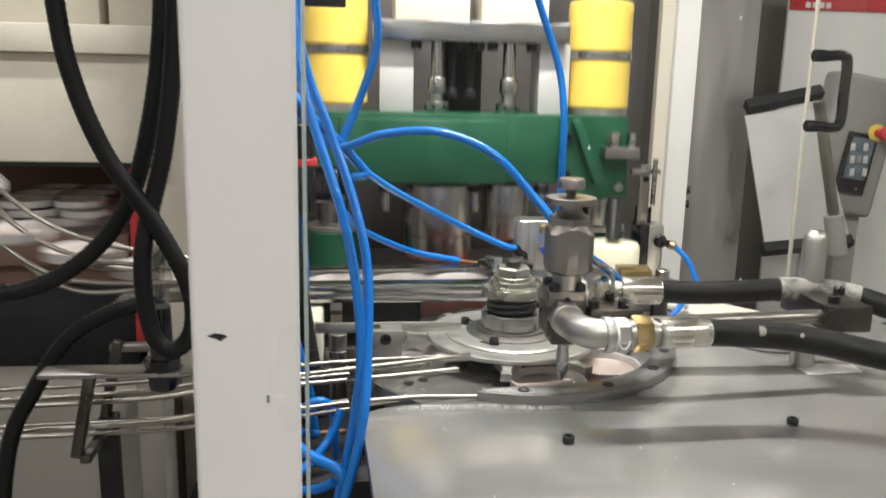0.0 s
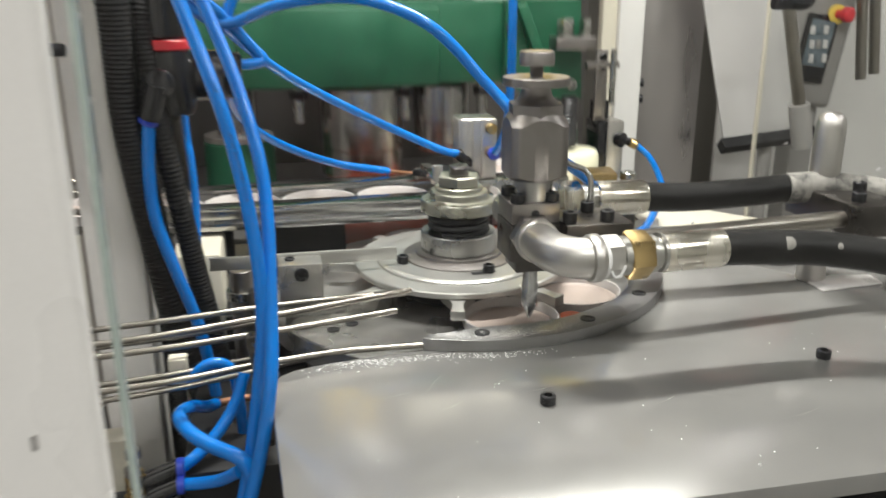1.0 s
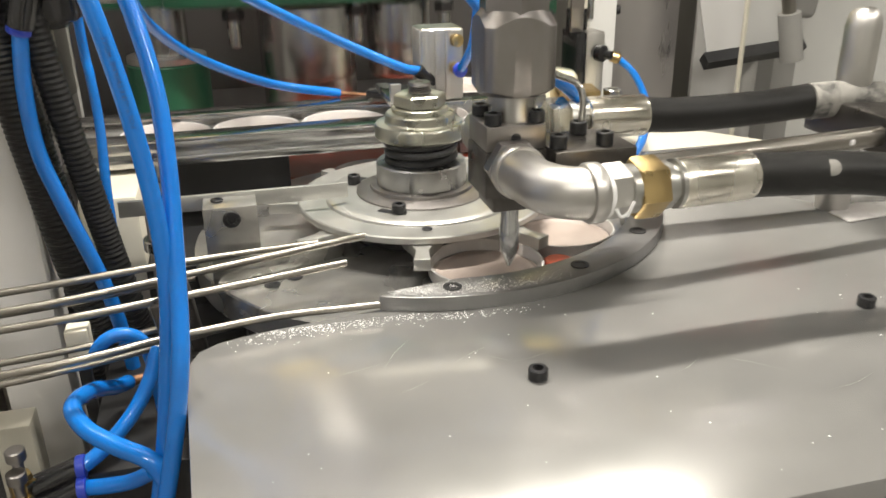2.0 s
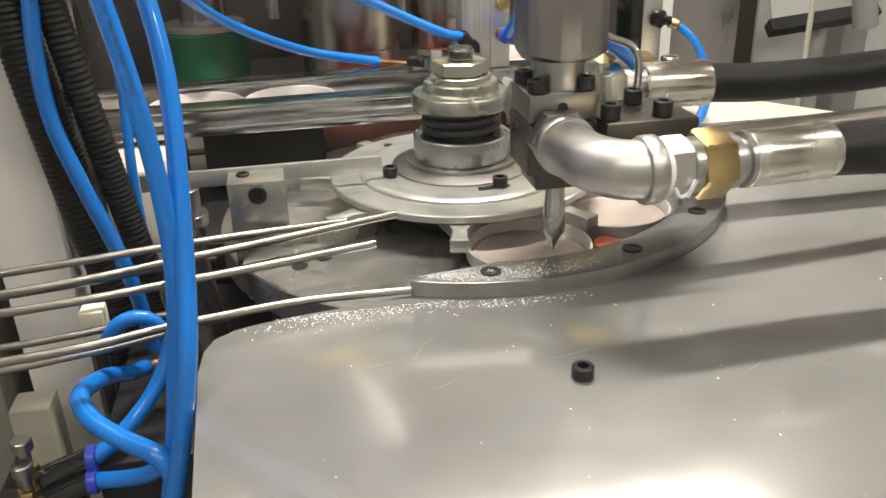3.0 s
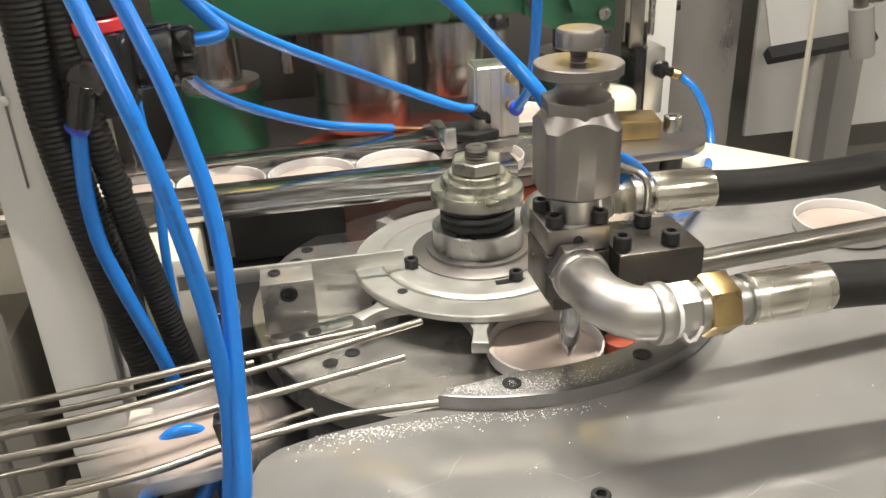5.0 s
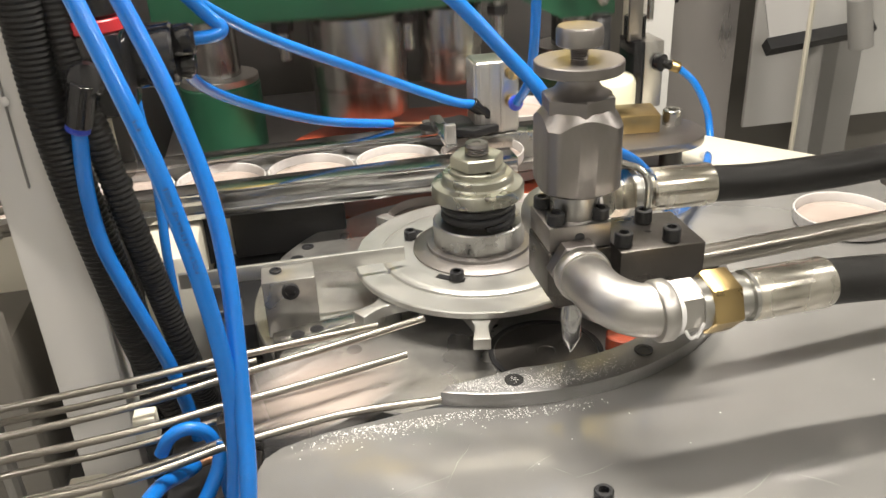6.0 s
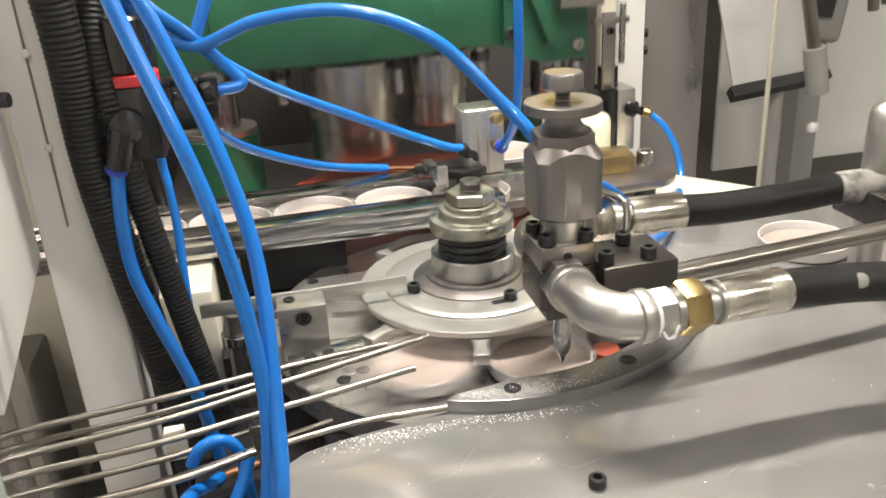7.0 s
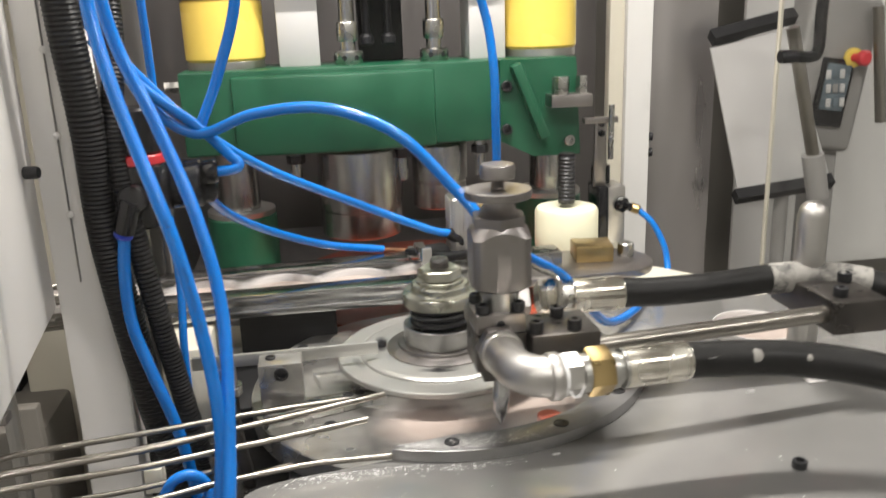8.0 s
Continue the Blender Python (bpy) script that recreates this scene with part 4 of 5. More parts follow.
solid("front_pane", box(-0.185, 0.62, -0.4365, -0.4325, -0.22, 1.2, 0.0004), ACRYLIC, "clear acrylic guard door in front of the machine", "guard pane", "structure").visible_shadow = False
frame_b = thing("left_inner_post", (-0.265, -0.01, FLOOR), "pale painted inner guard post with groove and hole", "guard post")
part("post_tube", box(-0.284, -0.2450, -0.026, 0.016, FLOOR, 1.25, 0.003), POSTG, frame_b)
part("post_strip", box(-0.2665, -0.2655, -0.0285, -0.0258, 0.100, 1.2, 0.0004), GREY, frame_b)
for z in (0.150, 0.205, 0.262):
    part("strip_rivet", lathe([(0.0026, 0), (0.0026, 0.0012), (0.0014, 0.0020)], (-0.2655, -0.0284, z), 12, (0, -1, 0)), POSTG, frame_b)
sheet_b = thing("side_guard_sheet", (-0.272, -0.13, 0.083), "pale painted side guard sheet ending above the rods", "guard sheet")
part("sheet", prism([(-0.2850, -0.029), (-0.2630, -0.214), (-0.2650, -0.2144), (-0.2870, -0.029)], 0.083, 1.25, 0.0004), POSTG, sheet_b)
part("plug", lathe([(0.0042, 0), (0.0042, 0.008), (0.0036, 0.009)], (-0.2800, -0.060, 0.186), 14, (1, -0.12, 0)), OXIDE, sheet_b)
post_r = thing("rear_guard_post", (0.42, 0.65, FLOOR), "white guard post with two small bolts", "guard post")
part("post_tube", box(0.400, 0.443, 0.632, 0.675, FLOOR, 1.25, 0.003), WHITE, post_r)
part("side_strip", box(0.375, 0.3995, 0.640, 0.66, FLOOR, 1.25, 0.002), CREAM, post_r)
for z in (0.045, 0.071):
    part("bolt", cap_screw((0.443, 0.645, z), 0.007, 0.010, (1, -0.3, 0)), OXIDE, post_r)
# rear sheet wears the shaded copy, so its darkness is in the colour
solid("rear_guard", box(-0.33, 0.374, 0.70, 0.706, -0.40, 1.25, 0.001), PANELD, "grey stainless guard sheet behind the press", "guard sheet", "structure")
solid("right_guard", box(0.445, 0.585, 0.70, 0.706, FLOOR, 0.90, 0.001), PANEL, "grey stainless guard sheet beside the post", "guard sheet", "structure")
solid("left_guard", box(-0.34, -0.334, 0.21, 0.706, -0.40, 1.25, 0.001), PANEL, "grey stainless guard sheet at the side", "guard sheet", "structure")
# unseen roof, added so the hall lamps reach in only from the front
roof = solid("guard_roof", box(-0.34, 0.62, -0.455, 0.71, 1.25, 1.27, 0.001), WHITE, "white unseen roof sheet added to block hall light", "guard roof", "structure")
fixture = thing("machine_light", (0.12, 0.055, 0.87), "slim white lamp housing under the added roof sheet", "lamp")
part("housing", box(-0.19, 0.43, 0.010, 0.100, 0.865, 0.90, 0.003), WHITE, fixture)
part("hanger", box(-0.10, -0.09, 0.045, 0.065, 0.90, 1.25, 0), WHITE, fixture)
part("hanger", box(0.33, 0.34, 0.045, 0.065, 0.90, 1.25, 0), WHITE, fixture)
solid("side_pane", box(0.604, 0.608, -0.20, 0.545, -0.35, 1.2, 0.0006), ACRYLIC, "clear acrylic side guard door", "guard pane", "structure").visible_shadow = False
solid("pane_edge", box(0.6035, 0.6085, 0.545, 0.552, -0.35, 1.2, 0.0008), CREAM, "pale edge strip of the side door", "edge strip", "structure")
handle = thing("door_handle", (0.60, 0.52, 0.25), "black plastic bow handle on the acrylic door", "door handle")
part("grip", tube([(0.600, 0.500, 0.310), (0.630, 0.500, 0.312), (0.640, 0.500, 0.300), (0.640, 0.500, 0.250), (0.640, 0.500, 0.208), (0.630, 0.500, 0.196), (0.600, 0.500, 0.198)], 0.0085, 10, 6), BLACKP, handle)
for z in (0.311, 0.198):
    part("washer", lathe([(0.010, 0), (0.010, 0.018), (0.008, 0.020)], (0.600, 0.500, z), 14, (-1, 0, 0)), BLACKP, handle)

leaf = thing("hinged_guard_leaf", (0.67, 0.655, -0.03), "light grey hinged guard leaf with dark hems, standing open", "guard leaf")
bm = bmesh.new()
c0 = [(0.549, 0.206), (0.680, 0.232), (0.780, -0.014), (0.612, -0.029)]
f0 = [bm.verts.new((x, 0.650, z)) for x, z in c0]
f1 = [bm.verts.new((x, 0.654, z)) for x, z in c0]
bm.faces.new(f0)
bm.faces.new(f1[::-1])
for i in range(4):
    bm.faces.new((f0[i], f1[i], f1[(i + 1) % 4], f0[(i + 1) % 4]))
part("leaf_sheet", bm, LEAF, leaf)
part("upper_hem", rod_between((0.549, 0.650, 0.222), (0.690, 0.650, 0.252), 0.014, 4), SHADE, leaf)
part("lower_hem", rod_between((0.608, 0.650, -0.042), (0.785, 0.650, -0.026), 0.014, 4), SHADE, leaf)
part("stay_rod", rod_between((0.634, 0.56, 0.236), (0.690, 0.56, 0.025), 0.010, 16), ROD, leaf)
part("stay_socket", rod_between((0.686, 0.56, 0.040), (0.702, 0.56, -0.030), 0.017, 16), GREY, leaf)
part("leaf_support", rod_between((0.70, 0.66, FLOOR), (0.70, 0.66, -0.03), 0.012, 12), GREY, leaf)

pend = thing("control_pendant", (0.87, 0.83, FLOOR), "grey control pendant with small display and red stop button", "control panel")
lean = Matrix.Rotation(radians(9), 4, "Y")
part("pendant_case", box(0.80, 0.945, 0.80, 0.87, 0.00, 0.285, 0.012, 3, turn=lean), GREY, pend)
dframe = part("display_frame", box(0.838, 0.902, 0.792, 0.802, 0.045, 0.170, 0.003, turn=lean), BLACKP, pend)
part("display", box(0.848, 0.896, 0.789, 0.794, 0.075, 0.160, 0.001, turn=lean), SCREEN, dframe)
for r in range(3):
    for c in range(3):
        part("key", box(0.853 + 0.014 * c - 0.004 * r * 0.5, 0.863 + 0.014 * c - 0.004 * r * 0.5, 0.786, 0.7895, 0.082 + 0.026 * r, 0.098 + 0.026 * r, 0.0015), (LEAF, SCREEN, LEAF, GREY)[(r * 2 + c) % 4], dframe)
part("stop_collar", lathe([(0.018, 0), (0.018, 0.006), (0.015, 0.007)], (0.905, 0.797, 0.170), 24, (0, -1, 0)), YELLOW, pend)
part("stop_button", lathe([(0.008, 0), (0.008, 0.016), (0.014, 0.018), (0.014, 0.028), (0.010, 0.031)], (0.905, 0.792, 0.170), 24, (0.2, -1, 0)), RED, pend, "red mushroom stop button")
part("pendant_rail", rod_between((0.935, 0.78, 0.26), (0.965, 0.78, 0.05), 0.010, 14), ROD, pend)
part("pendant_rail", rod_between((0.960, 0.78, 0.27), (0.992, 0.78, 0.06), 0.010, 14), ROD, pend)
part("pendant_post", box(0.86, 0.91, 0.82, 0.87, FLOOR, 0.012, 0.004), GREY, pend)
board = thing("notice_board", (0.95, 1.02, 0.36), "white board with a red header and lettering bars", "notice board")
bsheet = part("board_sheet", box(0.80, 1.30, 1.000, 1.010, -0.30, 0.50, 0.002), WHITE, board)
band = part("header_band", box(0.80, 1.30, 0.996, 1.0005, 0.425, 0.50, 0.001), RED, board)
for k in range(4):
    part("lettering_bar", box(0.835 + 0.016 * k, 0.846 + 0.016 * k, 0.9935, 0.9965, 0.430, 0.442, 0), WHITE, band)
part("board_post", box(0.98, 1.03, 1.01, 1.04, FLOOR, 0.0, 0.002), GREY, board)
cab = thing("grey_cabinet", (1.2, 1.3, FLOOR), "tall pale cabinet beyond the guard", "cabinet")
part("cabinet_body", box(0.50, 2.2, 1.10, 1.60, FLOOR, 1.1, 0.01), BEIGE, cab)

# ---- feeder at the left ----
feeder = thing("lid_feeder", (-0.50, 0.45, FLOOR), "cream sheet metal lid feeder with a brown lined hopper", "feeder")
part("hood", box(-0.80, -0.411, 0.300, 0.62, 0.147, 0.283, 0.004), CREAM, feeder)
part("hood_lip", box(-0.80, -0.404, 0.286, 0.62, 0.283, 0.318, 0.003), CREAM, feeder)
part("upper_box", box(-0.80, -0.480, 0.33, 0.62, 0.318, 0.60, 0.004), CREAM, feeder)
part("upper_box", box(-0.470, -0.415, 0.33, 0.62, 0.318, 0.60, 0.004), CREAM, feeder)
# thin black strip stands in for the shadow under the hood
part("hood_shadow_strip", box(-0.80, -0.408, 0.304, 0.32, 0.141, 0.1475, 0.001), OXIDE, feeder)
part("hopper_back", box(-0.80, -0.455, 0.56, 0.575, -0.02, 0.147, 0.002), BROWN, feeder, "brown lined hopper wall")
part("hopper_floor", box(-0.80, -0.455, 0.330, 0.56, -0.02, 0.045, 0.003), BROWN, feeder, "brown lined hopper floor")
part("hopper_front", box(-0.80, -0.458, 0.318, 0.330, 0.008, 0.050, 0.002), BROWN, feeder)
part("hopper_cheek", box(-0.455, -0.445, 0.318, 0.60, -0.10, 0.147, 0.002), RED, feeder)
part("column", box(-0.445, -0.345, 0.33, 0.60, FLOOR, 0.30, 0.004), CREAM, feeder)
# solid dark face replaces the shade inside the open bay
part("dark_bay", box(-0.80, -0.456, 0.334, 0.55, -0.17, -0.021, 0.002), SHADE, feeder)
# cabinet and trim take the darkened beige in place of falling shadow
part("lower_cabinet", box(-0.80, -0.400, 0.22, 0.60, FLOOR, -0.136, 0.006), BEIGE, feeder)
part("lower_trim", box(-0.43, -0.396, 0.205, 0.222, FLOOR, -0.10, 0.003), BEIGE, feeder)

wire = thing("wire_chute", (-0.45, -0.02, 0.08), "curved wire chute carrying lids down from the feeder", "chute")
for dy, dz in ((0.0, 0.0), (0.022, 0.012), (-0.020, -0.018), (0.012, -0.038), (0.04, -0.02)):
    part("wire", tube([(-0.64, 0.13 + dy, 0.235 + dz), (-0.56, 0.06 + dy, 0.180 + dz), (-0.487, 0.0 + dy, 0.132 + dz), (-0.42, -0.02 + dy, 0.098 + dz), (-0.33, -0.01 + dy, 0.082 + dz * 0.5), (-0.29, 0.0 + dy, 0.078 + dz * 0.4)], 0.0024, 10, 12), WIRE, wire)
part("wire_clamp", box(-0.36, -0.345, -0.035, 0.045, 0.050, 0.100, 0.002), DULL, wire)
part("clamp_stay", rod_between((-0.352, 0.03, -0.24), (-0.352, 0.03, 0.055), 0.006, 10), DULL, wire)

# black cables hanging by the post
cables = [((-0.350, -0.25, 0.42), (-0.344, -0.25, 0.306), (-0.336, -0.25, 0.256), (-0.319, -0.25, 0.211), (-0.295, -0.25, 0.174), (-0.273, -0.25, 0.129), (-0.271, -0.25, 0.098), (-0.283, -0.25, 0.083), (-0.297, -0.25, 0.095), (-0.301, -0.248, 0.148), (-0.284, -0.245, 0.222), (-0.274, -0.245, 0.308), (-0.272, -0.245, 0.42)),
          ((-0.284, -0.22, 0.42), (-0.287, -0.22, 0.310), (-0.299, -0.22, 0.230), (-0.320, -0.22, 0.169), (-0.358, -0.22, 0.130), (-0.403, -0.22, 0.114), (-0.47, -0.22, 0.11)),
          ((-0.300, -0.2, 0.098), (-0.321, -0.2, 0.100), (-0.364, -0.2, 0.079), (-0.394, -0.2, 0.037), (-0.416, -0.2, -0.011), (-0.425, -0.2, -0.10), (-0.42, -0.2, -0.30))]
for row in cables:
    solid("black_cable", tube(row, 0.0062, 12, 10, 0.0005, 0.004), CORR, "black corrugated cable hanging beside the white post", "cable", group="hanging cables")
gland = thing("cable_gland", (-0.298, -0.222, 0.05), "black cable gland with a nut on a bracket", "cable gland")
part("gland_body", lathe([(0.009, 0.045), (0.010, 0.047), (0.010, 0.060), (0.008, 0.064), (0.0075, 0.105)], (-0.298, -0.222, 0), 16), BLACKP, gland)
part("gland_nut", hexagon(0.0125, 0.008, (-0.298, -0.222, 0.060)), BLACKP, gland)
part("gland_bracket", box(-0.380, -0.285, -0.232, -0.212, 0.056, 0.0595, 0.001), GUN, gland)

# ---- conduits, regulator, tubes at the left post ----
solid("conduit", tube([(-0.251, -0.056, 0.44), (-0.2450, -0.051, 0.287), (-0.2412, -0.046, 0.2107), (-0.2412, -0.040, 0.1310), (-0.2295, -0.036, 0.0235), (-0.2232, -0.028, -0.027), (-0.2085, -0.018, -0.1010), (-0.2040, 0.0, -0.2337)], 0.0116, 18, 10, 0.0008, 0.0030), CORR, "thick black corrugated conduit along the post", "conduit", group="conduits")
solid("conduit", tube([(-0.2237, -0.0067, 0.4027), (-0.2221, -0.0230, 0.2735), (-0.2270, -0.0400, 0.2019), (-0.2190, -0.0440, 0.1211), (-0.2085, -0.0410, 0.041), (-0.1985, -0.0370, -0.0289), (-0.1920, -0.0168, -0.0951), (-0.1885, 0.004, -0.2392)], 0.0080, 16, 10, 0.0007, 0.0028), CORR, "black corrugated conduit twisted along the thicker one", "conduit", group="conduits")

solid("conduit", tube([(-0.2360, -0.0140, 0.080), (-0.2355, -0.0125, 0.040), (-0.2340, -0.0115, -0.010), (-0.2335, -0.0100, -0.080), (-0.2335, -0.004, -0.240)], 0.0074, 16, 10, 0.0007, 0.0028), CORR, "black corrugated conduit going straight down beside the post", "conduit", group="conduits")

reg = thing("air_regulator", (-0.214, -0.030, 0.16), "black air regulator with red ring and elbow fitting", "regulator")
part("knob_top", drum(0.0155, 0.190, 0.222, (-0.213, -0.030), 28, 0.002), BLACKP, reg)
part("red_ring", drum(0.0170, 0.1835, 0.190, (-0.213, -0.030), 28), RED, reg, "red locking ring")
part("reg_body", box(-0.230, -0.198, -0.046, -0.010, 0.140, 0.1835, 0.003), BLACKP, reg)
part("elbow_body", lathe([(0.0090, 0), (0.0098, 0.002), (0.0098, 0.010), (0.0080, 0.0125), (0.0050, 0.0130)], (-0.217, -0.046, 0.161), 20, (0, -1, 0.25)), BLACKP, reg)
part("elbow_leg", rod_between((-0.218, -0.055, 0.163), (-0.226, -0.050, 0.140), 0.0075, 16), BLACKP, reg)
part("collet", rod_between((-0.226, -0.050, 0.141), (-0.2275, -0.049, 0.1365), 0.0068, 16), BLUEFIT, reg)
part("side_cap", lathe([(0.0165, 0), (0.0178, 0.0012), (0.0178, 0.0060), (0.0172, 0.0066), (0.0178, 0.0072), (0.0178, 0.0205), (0.0165, 0.0220)], (-0.1985, -0.007, 0.163), 36, (1, 0, 0)), BLACKP, reg)
part("tee_port", lathe([(0.0085, 0), (0.009, 0.001), (0.009, 0.010), (0.007, 0.012)], (-0.177, -0.006, 0.170), 18, (1, 0, 0)), BLACKP, reg)
part("tee_port", lathe([(0.0085, 0), (0.009, 0.001), (0.009, 0.008), (0.007, 0.010)], (-0.179, 0.004, 0.155), 18, (1, 0.4, -0.2)), BLACKP, reg)
part("outlet_tube", tube([(-0.2265, -0.0495, 0.1405), (-0.2300, -0.0520, 0.1081), (-0.2295, -0.0530, 0.0749), (-0.2222, -0.0560, 0.0446), (-0.2059, -0.0614, -0.0115), (-0.1977, -0.0619, -0.0767)], 0.0043, 14), BLUE, reg)
part("hanger", box(-0.248, -0.229, -0.034, -0.026, 0.150, 0.175, 0.001), DULL, reg)
BX, BY = -0.2214, -0.0133
bowl = thing("filter_bowl", (BX, BY, 0.09), "clear filter bowl with a black drain cock", "filter bowl")
part("bowl_glass", lathe([(0.005, 0.094), (0.0105, 0.097), (0.0125, 0.103), (0.0125, 0.134), (0.0118, 0.136)], (BX, BY, 0), 28), BOWL, bowl)
part("bowl_head", drum(0.0135, 0.134, 0.1402, (BX, BY), 28, 0.002), BLACKP, bowl)
part("bowl_core", drum(0.0040, 0.104, 0.134, (BX, BY), 16), CREAM, bowl)
part("bowl_collar", drum(0.0075, 0.089, 0.094, (BX, BY), 20), OXIDE, bowl)
part("drain_cock", lathe([(0.0022, 0.069), (0.0030, 0.071), (0.0030, 0.075), (0.0046, 0.077), (0.0046, 0.083), (0.0062, 0.085), (0.0062, 0.089), (0.005, 0.0895)], (BX, BY, 0), 16), OXIDE, bowl)

TUBES = [
    ("long blue air tube sagging past the rods", 0.0038, [(-0.2109, -0.1321, 0.4282), (-0.2094, -0.1384, 0.3127), (-0.1996, -0.1534, 0.2491), (-0.1690, -0.1847, 0.1515), (-0.1580, -0.1944, 0.0657), (-0.1650, -0.2002, -0.0015), (-0.1770, -0.2040, -0.0603), (-0.1930, -0.2018, -0.1030), (-0.2150, -0.1892, -0.1451)]),
    ("long blue air tube sagging past the rods", 0.0038, [(-0.2134, -0.114, 0.4001), (-0.2034, -0.1252, 0.2842), (-0.182, -0.135, 0.2221), (-0.164, -0.15, 0.1707), (-0.1529, -0.171, 0.1181), (-0.1536, -0.1993, 0.0503), (-0.1572, -0.2180, 0.0120), (-0.1690, -0.2250, -0.0380), (-0.1850, -0.2200, -0.0850), (-0.2040, -0.2050, -0.1300)]),
    ("blue air tube arching over to the valve", 0.0040, [(-0.2404, -0.0204, 0.2964), (-0.2109, -0.0136, 0.2287), (-0.1781, -0.0087, 0.1989), (-0.1342, -0.0222, 0.2121), (-0.0842, -0.045, 0.2158), (-0.0383, -0.0657, 0.1983), (-0.0019, -0.0796, 0.1604), (0.0114, -0.0915, 0.1438), (0.0190, -0.1000, 0.1280)]),
    ("blue air tube leading to the air cylinder", 0.0040, [(-0.2498, -0.0331, 0.3088), (-0.2366, -0.0138, 0.2737), (-0.1889, 0.0158, 0.209), (-0.1394, 0.0732, 0.1586), (-0.0682, 0.1307, 0.1125), (0.0113, 0.1610, 0.0705), (0.0346, 0.1655, 0.0630)]),
    ("blue air tube ending in a copper pipe", 0.0040, [(-0.1795, 0.0100, 0.1550), (-0.1724, 0.0743, 0.1219), (-0.1459, 0.142, 0.0873), (-0.0913, 0.1856, 0.0559), (-0.0300, 0.2160, 0.0375)]),
    ("blue air tube hanging down to the valve", 0.0040, [(0.0057, 0.0981, 0.4211), (0.0364, 0.1093, 0.3444), (0.0616, 0.1112, 0.2784), (0.0679, 0.1033, 0.2286), (0.0686, 0.1017, 0.1826), (0.0700, 0.1080, 0.1351), (0.0710, 0.1250, 0.0918), (0.0680, 0.1500, 0.0660)]),
    ("blue air tube rising from the bundle", 0.0040, [(-0.174, -0.006, 0.203), (-0.158, 0.000, 0.240), (-0.141, 0.000, 0.293), (-0.144, 0.000, 0.345), (-0.15, 0.0, 0.42)]),
    ("blue air tube bending into the tee", 0.0040, [(-0.235, -0.03, 0.268), (-0.208, -0.022, 0.234), (-0.176, -0.008, 0.204), (-0.156, -0.003, 0.181), (-0.150, -0.003, 0.174), (-0.155, -0.005, 0.1705), (-0.172, -0.006, 0.170)]),
    ("thin blue air tube behind the regulator", 0.0033, [(-0.214, 0.05, 0.30), (-0.214, 0.055, 0.230), (-0.215, 0.06, 0.12), (-0.213, 0.055, 0.093), (-0.211, 0.045, 0.062), (-0.212, 0.034, 0.020), (-0.212, 0.030, -0.030), (-0.210, 0.028, -0.100)]),
    ("short blue air tube between valve and hoses", 0.0040, [(0.030, -0.092, 0.122), (0.050, -0.085, 0.108), (0.078, -0.068, 0.088), (0.10, -0.05, 0.062), (0.14, 0.0, 0.02), (0.19, 0.06, 0.006), (0.235, 0.13, 0.004), (0.27, 0.2, -0.022)]),
    ("blue air tube looped below the rods", 0.0043, [(-0.1960, -0.1080, -0.0460), (-0.2005, -0.1200, -0.0410), (-0.2080, -0.1430, -0.0280), (-0.2115, -0.1690, -0.0200), (-0.2045, -0.1850, -0.0225), (-0.1915, -0.1960, -0.0265), (-0.1755, -0.2075, -0.0300), (-0.1690, -0.2110, -0.0420)]),
    ("blue air tube looped below the rods", 0.0037, [(-0.2080, -0.1270, -0.0200), (-0.2020, -0.1260, -0.0110), (-0.1930, -0.1250, -0.0075), (-0.1840, -0.1240, -0.0120), (-0.1800, -0.1230, -0.0260), (-0.1780, -0.1200, -0.0700)]),
    ("blue air tube pushed into a black fitting", 0.0040, [(-0.2140, -0.1640, -0.0575), (-0.2040, -0.1580, -0.0530), (-0.1900, -0.1480, -0.0420), (-0.1800, -0.1400, -0.0280), (-0.1740, -0.1340, -0.0120)]),
    ("blue air tube pushed into a black fitting", 0.0040, [(-0.2140, -0.1700, -0.0660), (-0.2020, -0.1740, -0.0640), (-0.1900, -0.1790, -0.0600), (-0.1790, -0.1850, -0.0520)]),
]
for label, r, row in TUBES:
    solid("air_tube", tube(row, r, 14, 10), BLUE, label, "air tube", group="blue air tubes")
solid("copper_pipe", tube([(-0.033, 0.2135, 0.0385), (0.000, 0.222, 0.032), (0.030, 0.215, 0.030)], 0.0022, 10, 8), COPPER, "thin copper pipe at the end of the blue tube", "pipe")
solid("copper_pipe", tube([(-0.1985, -0.1130, -0.0450), (-0.1900, -0.1040, -0.0470), (-0.1700, -0.0950, -0.0500)], 0.0028, 10, 6), COPPER, "thin rusty copper pipe below the rods", "pipe")
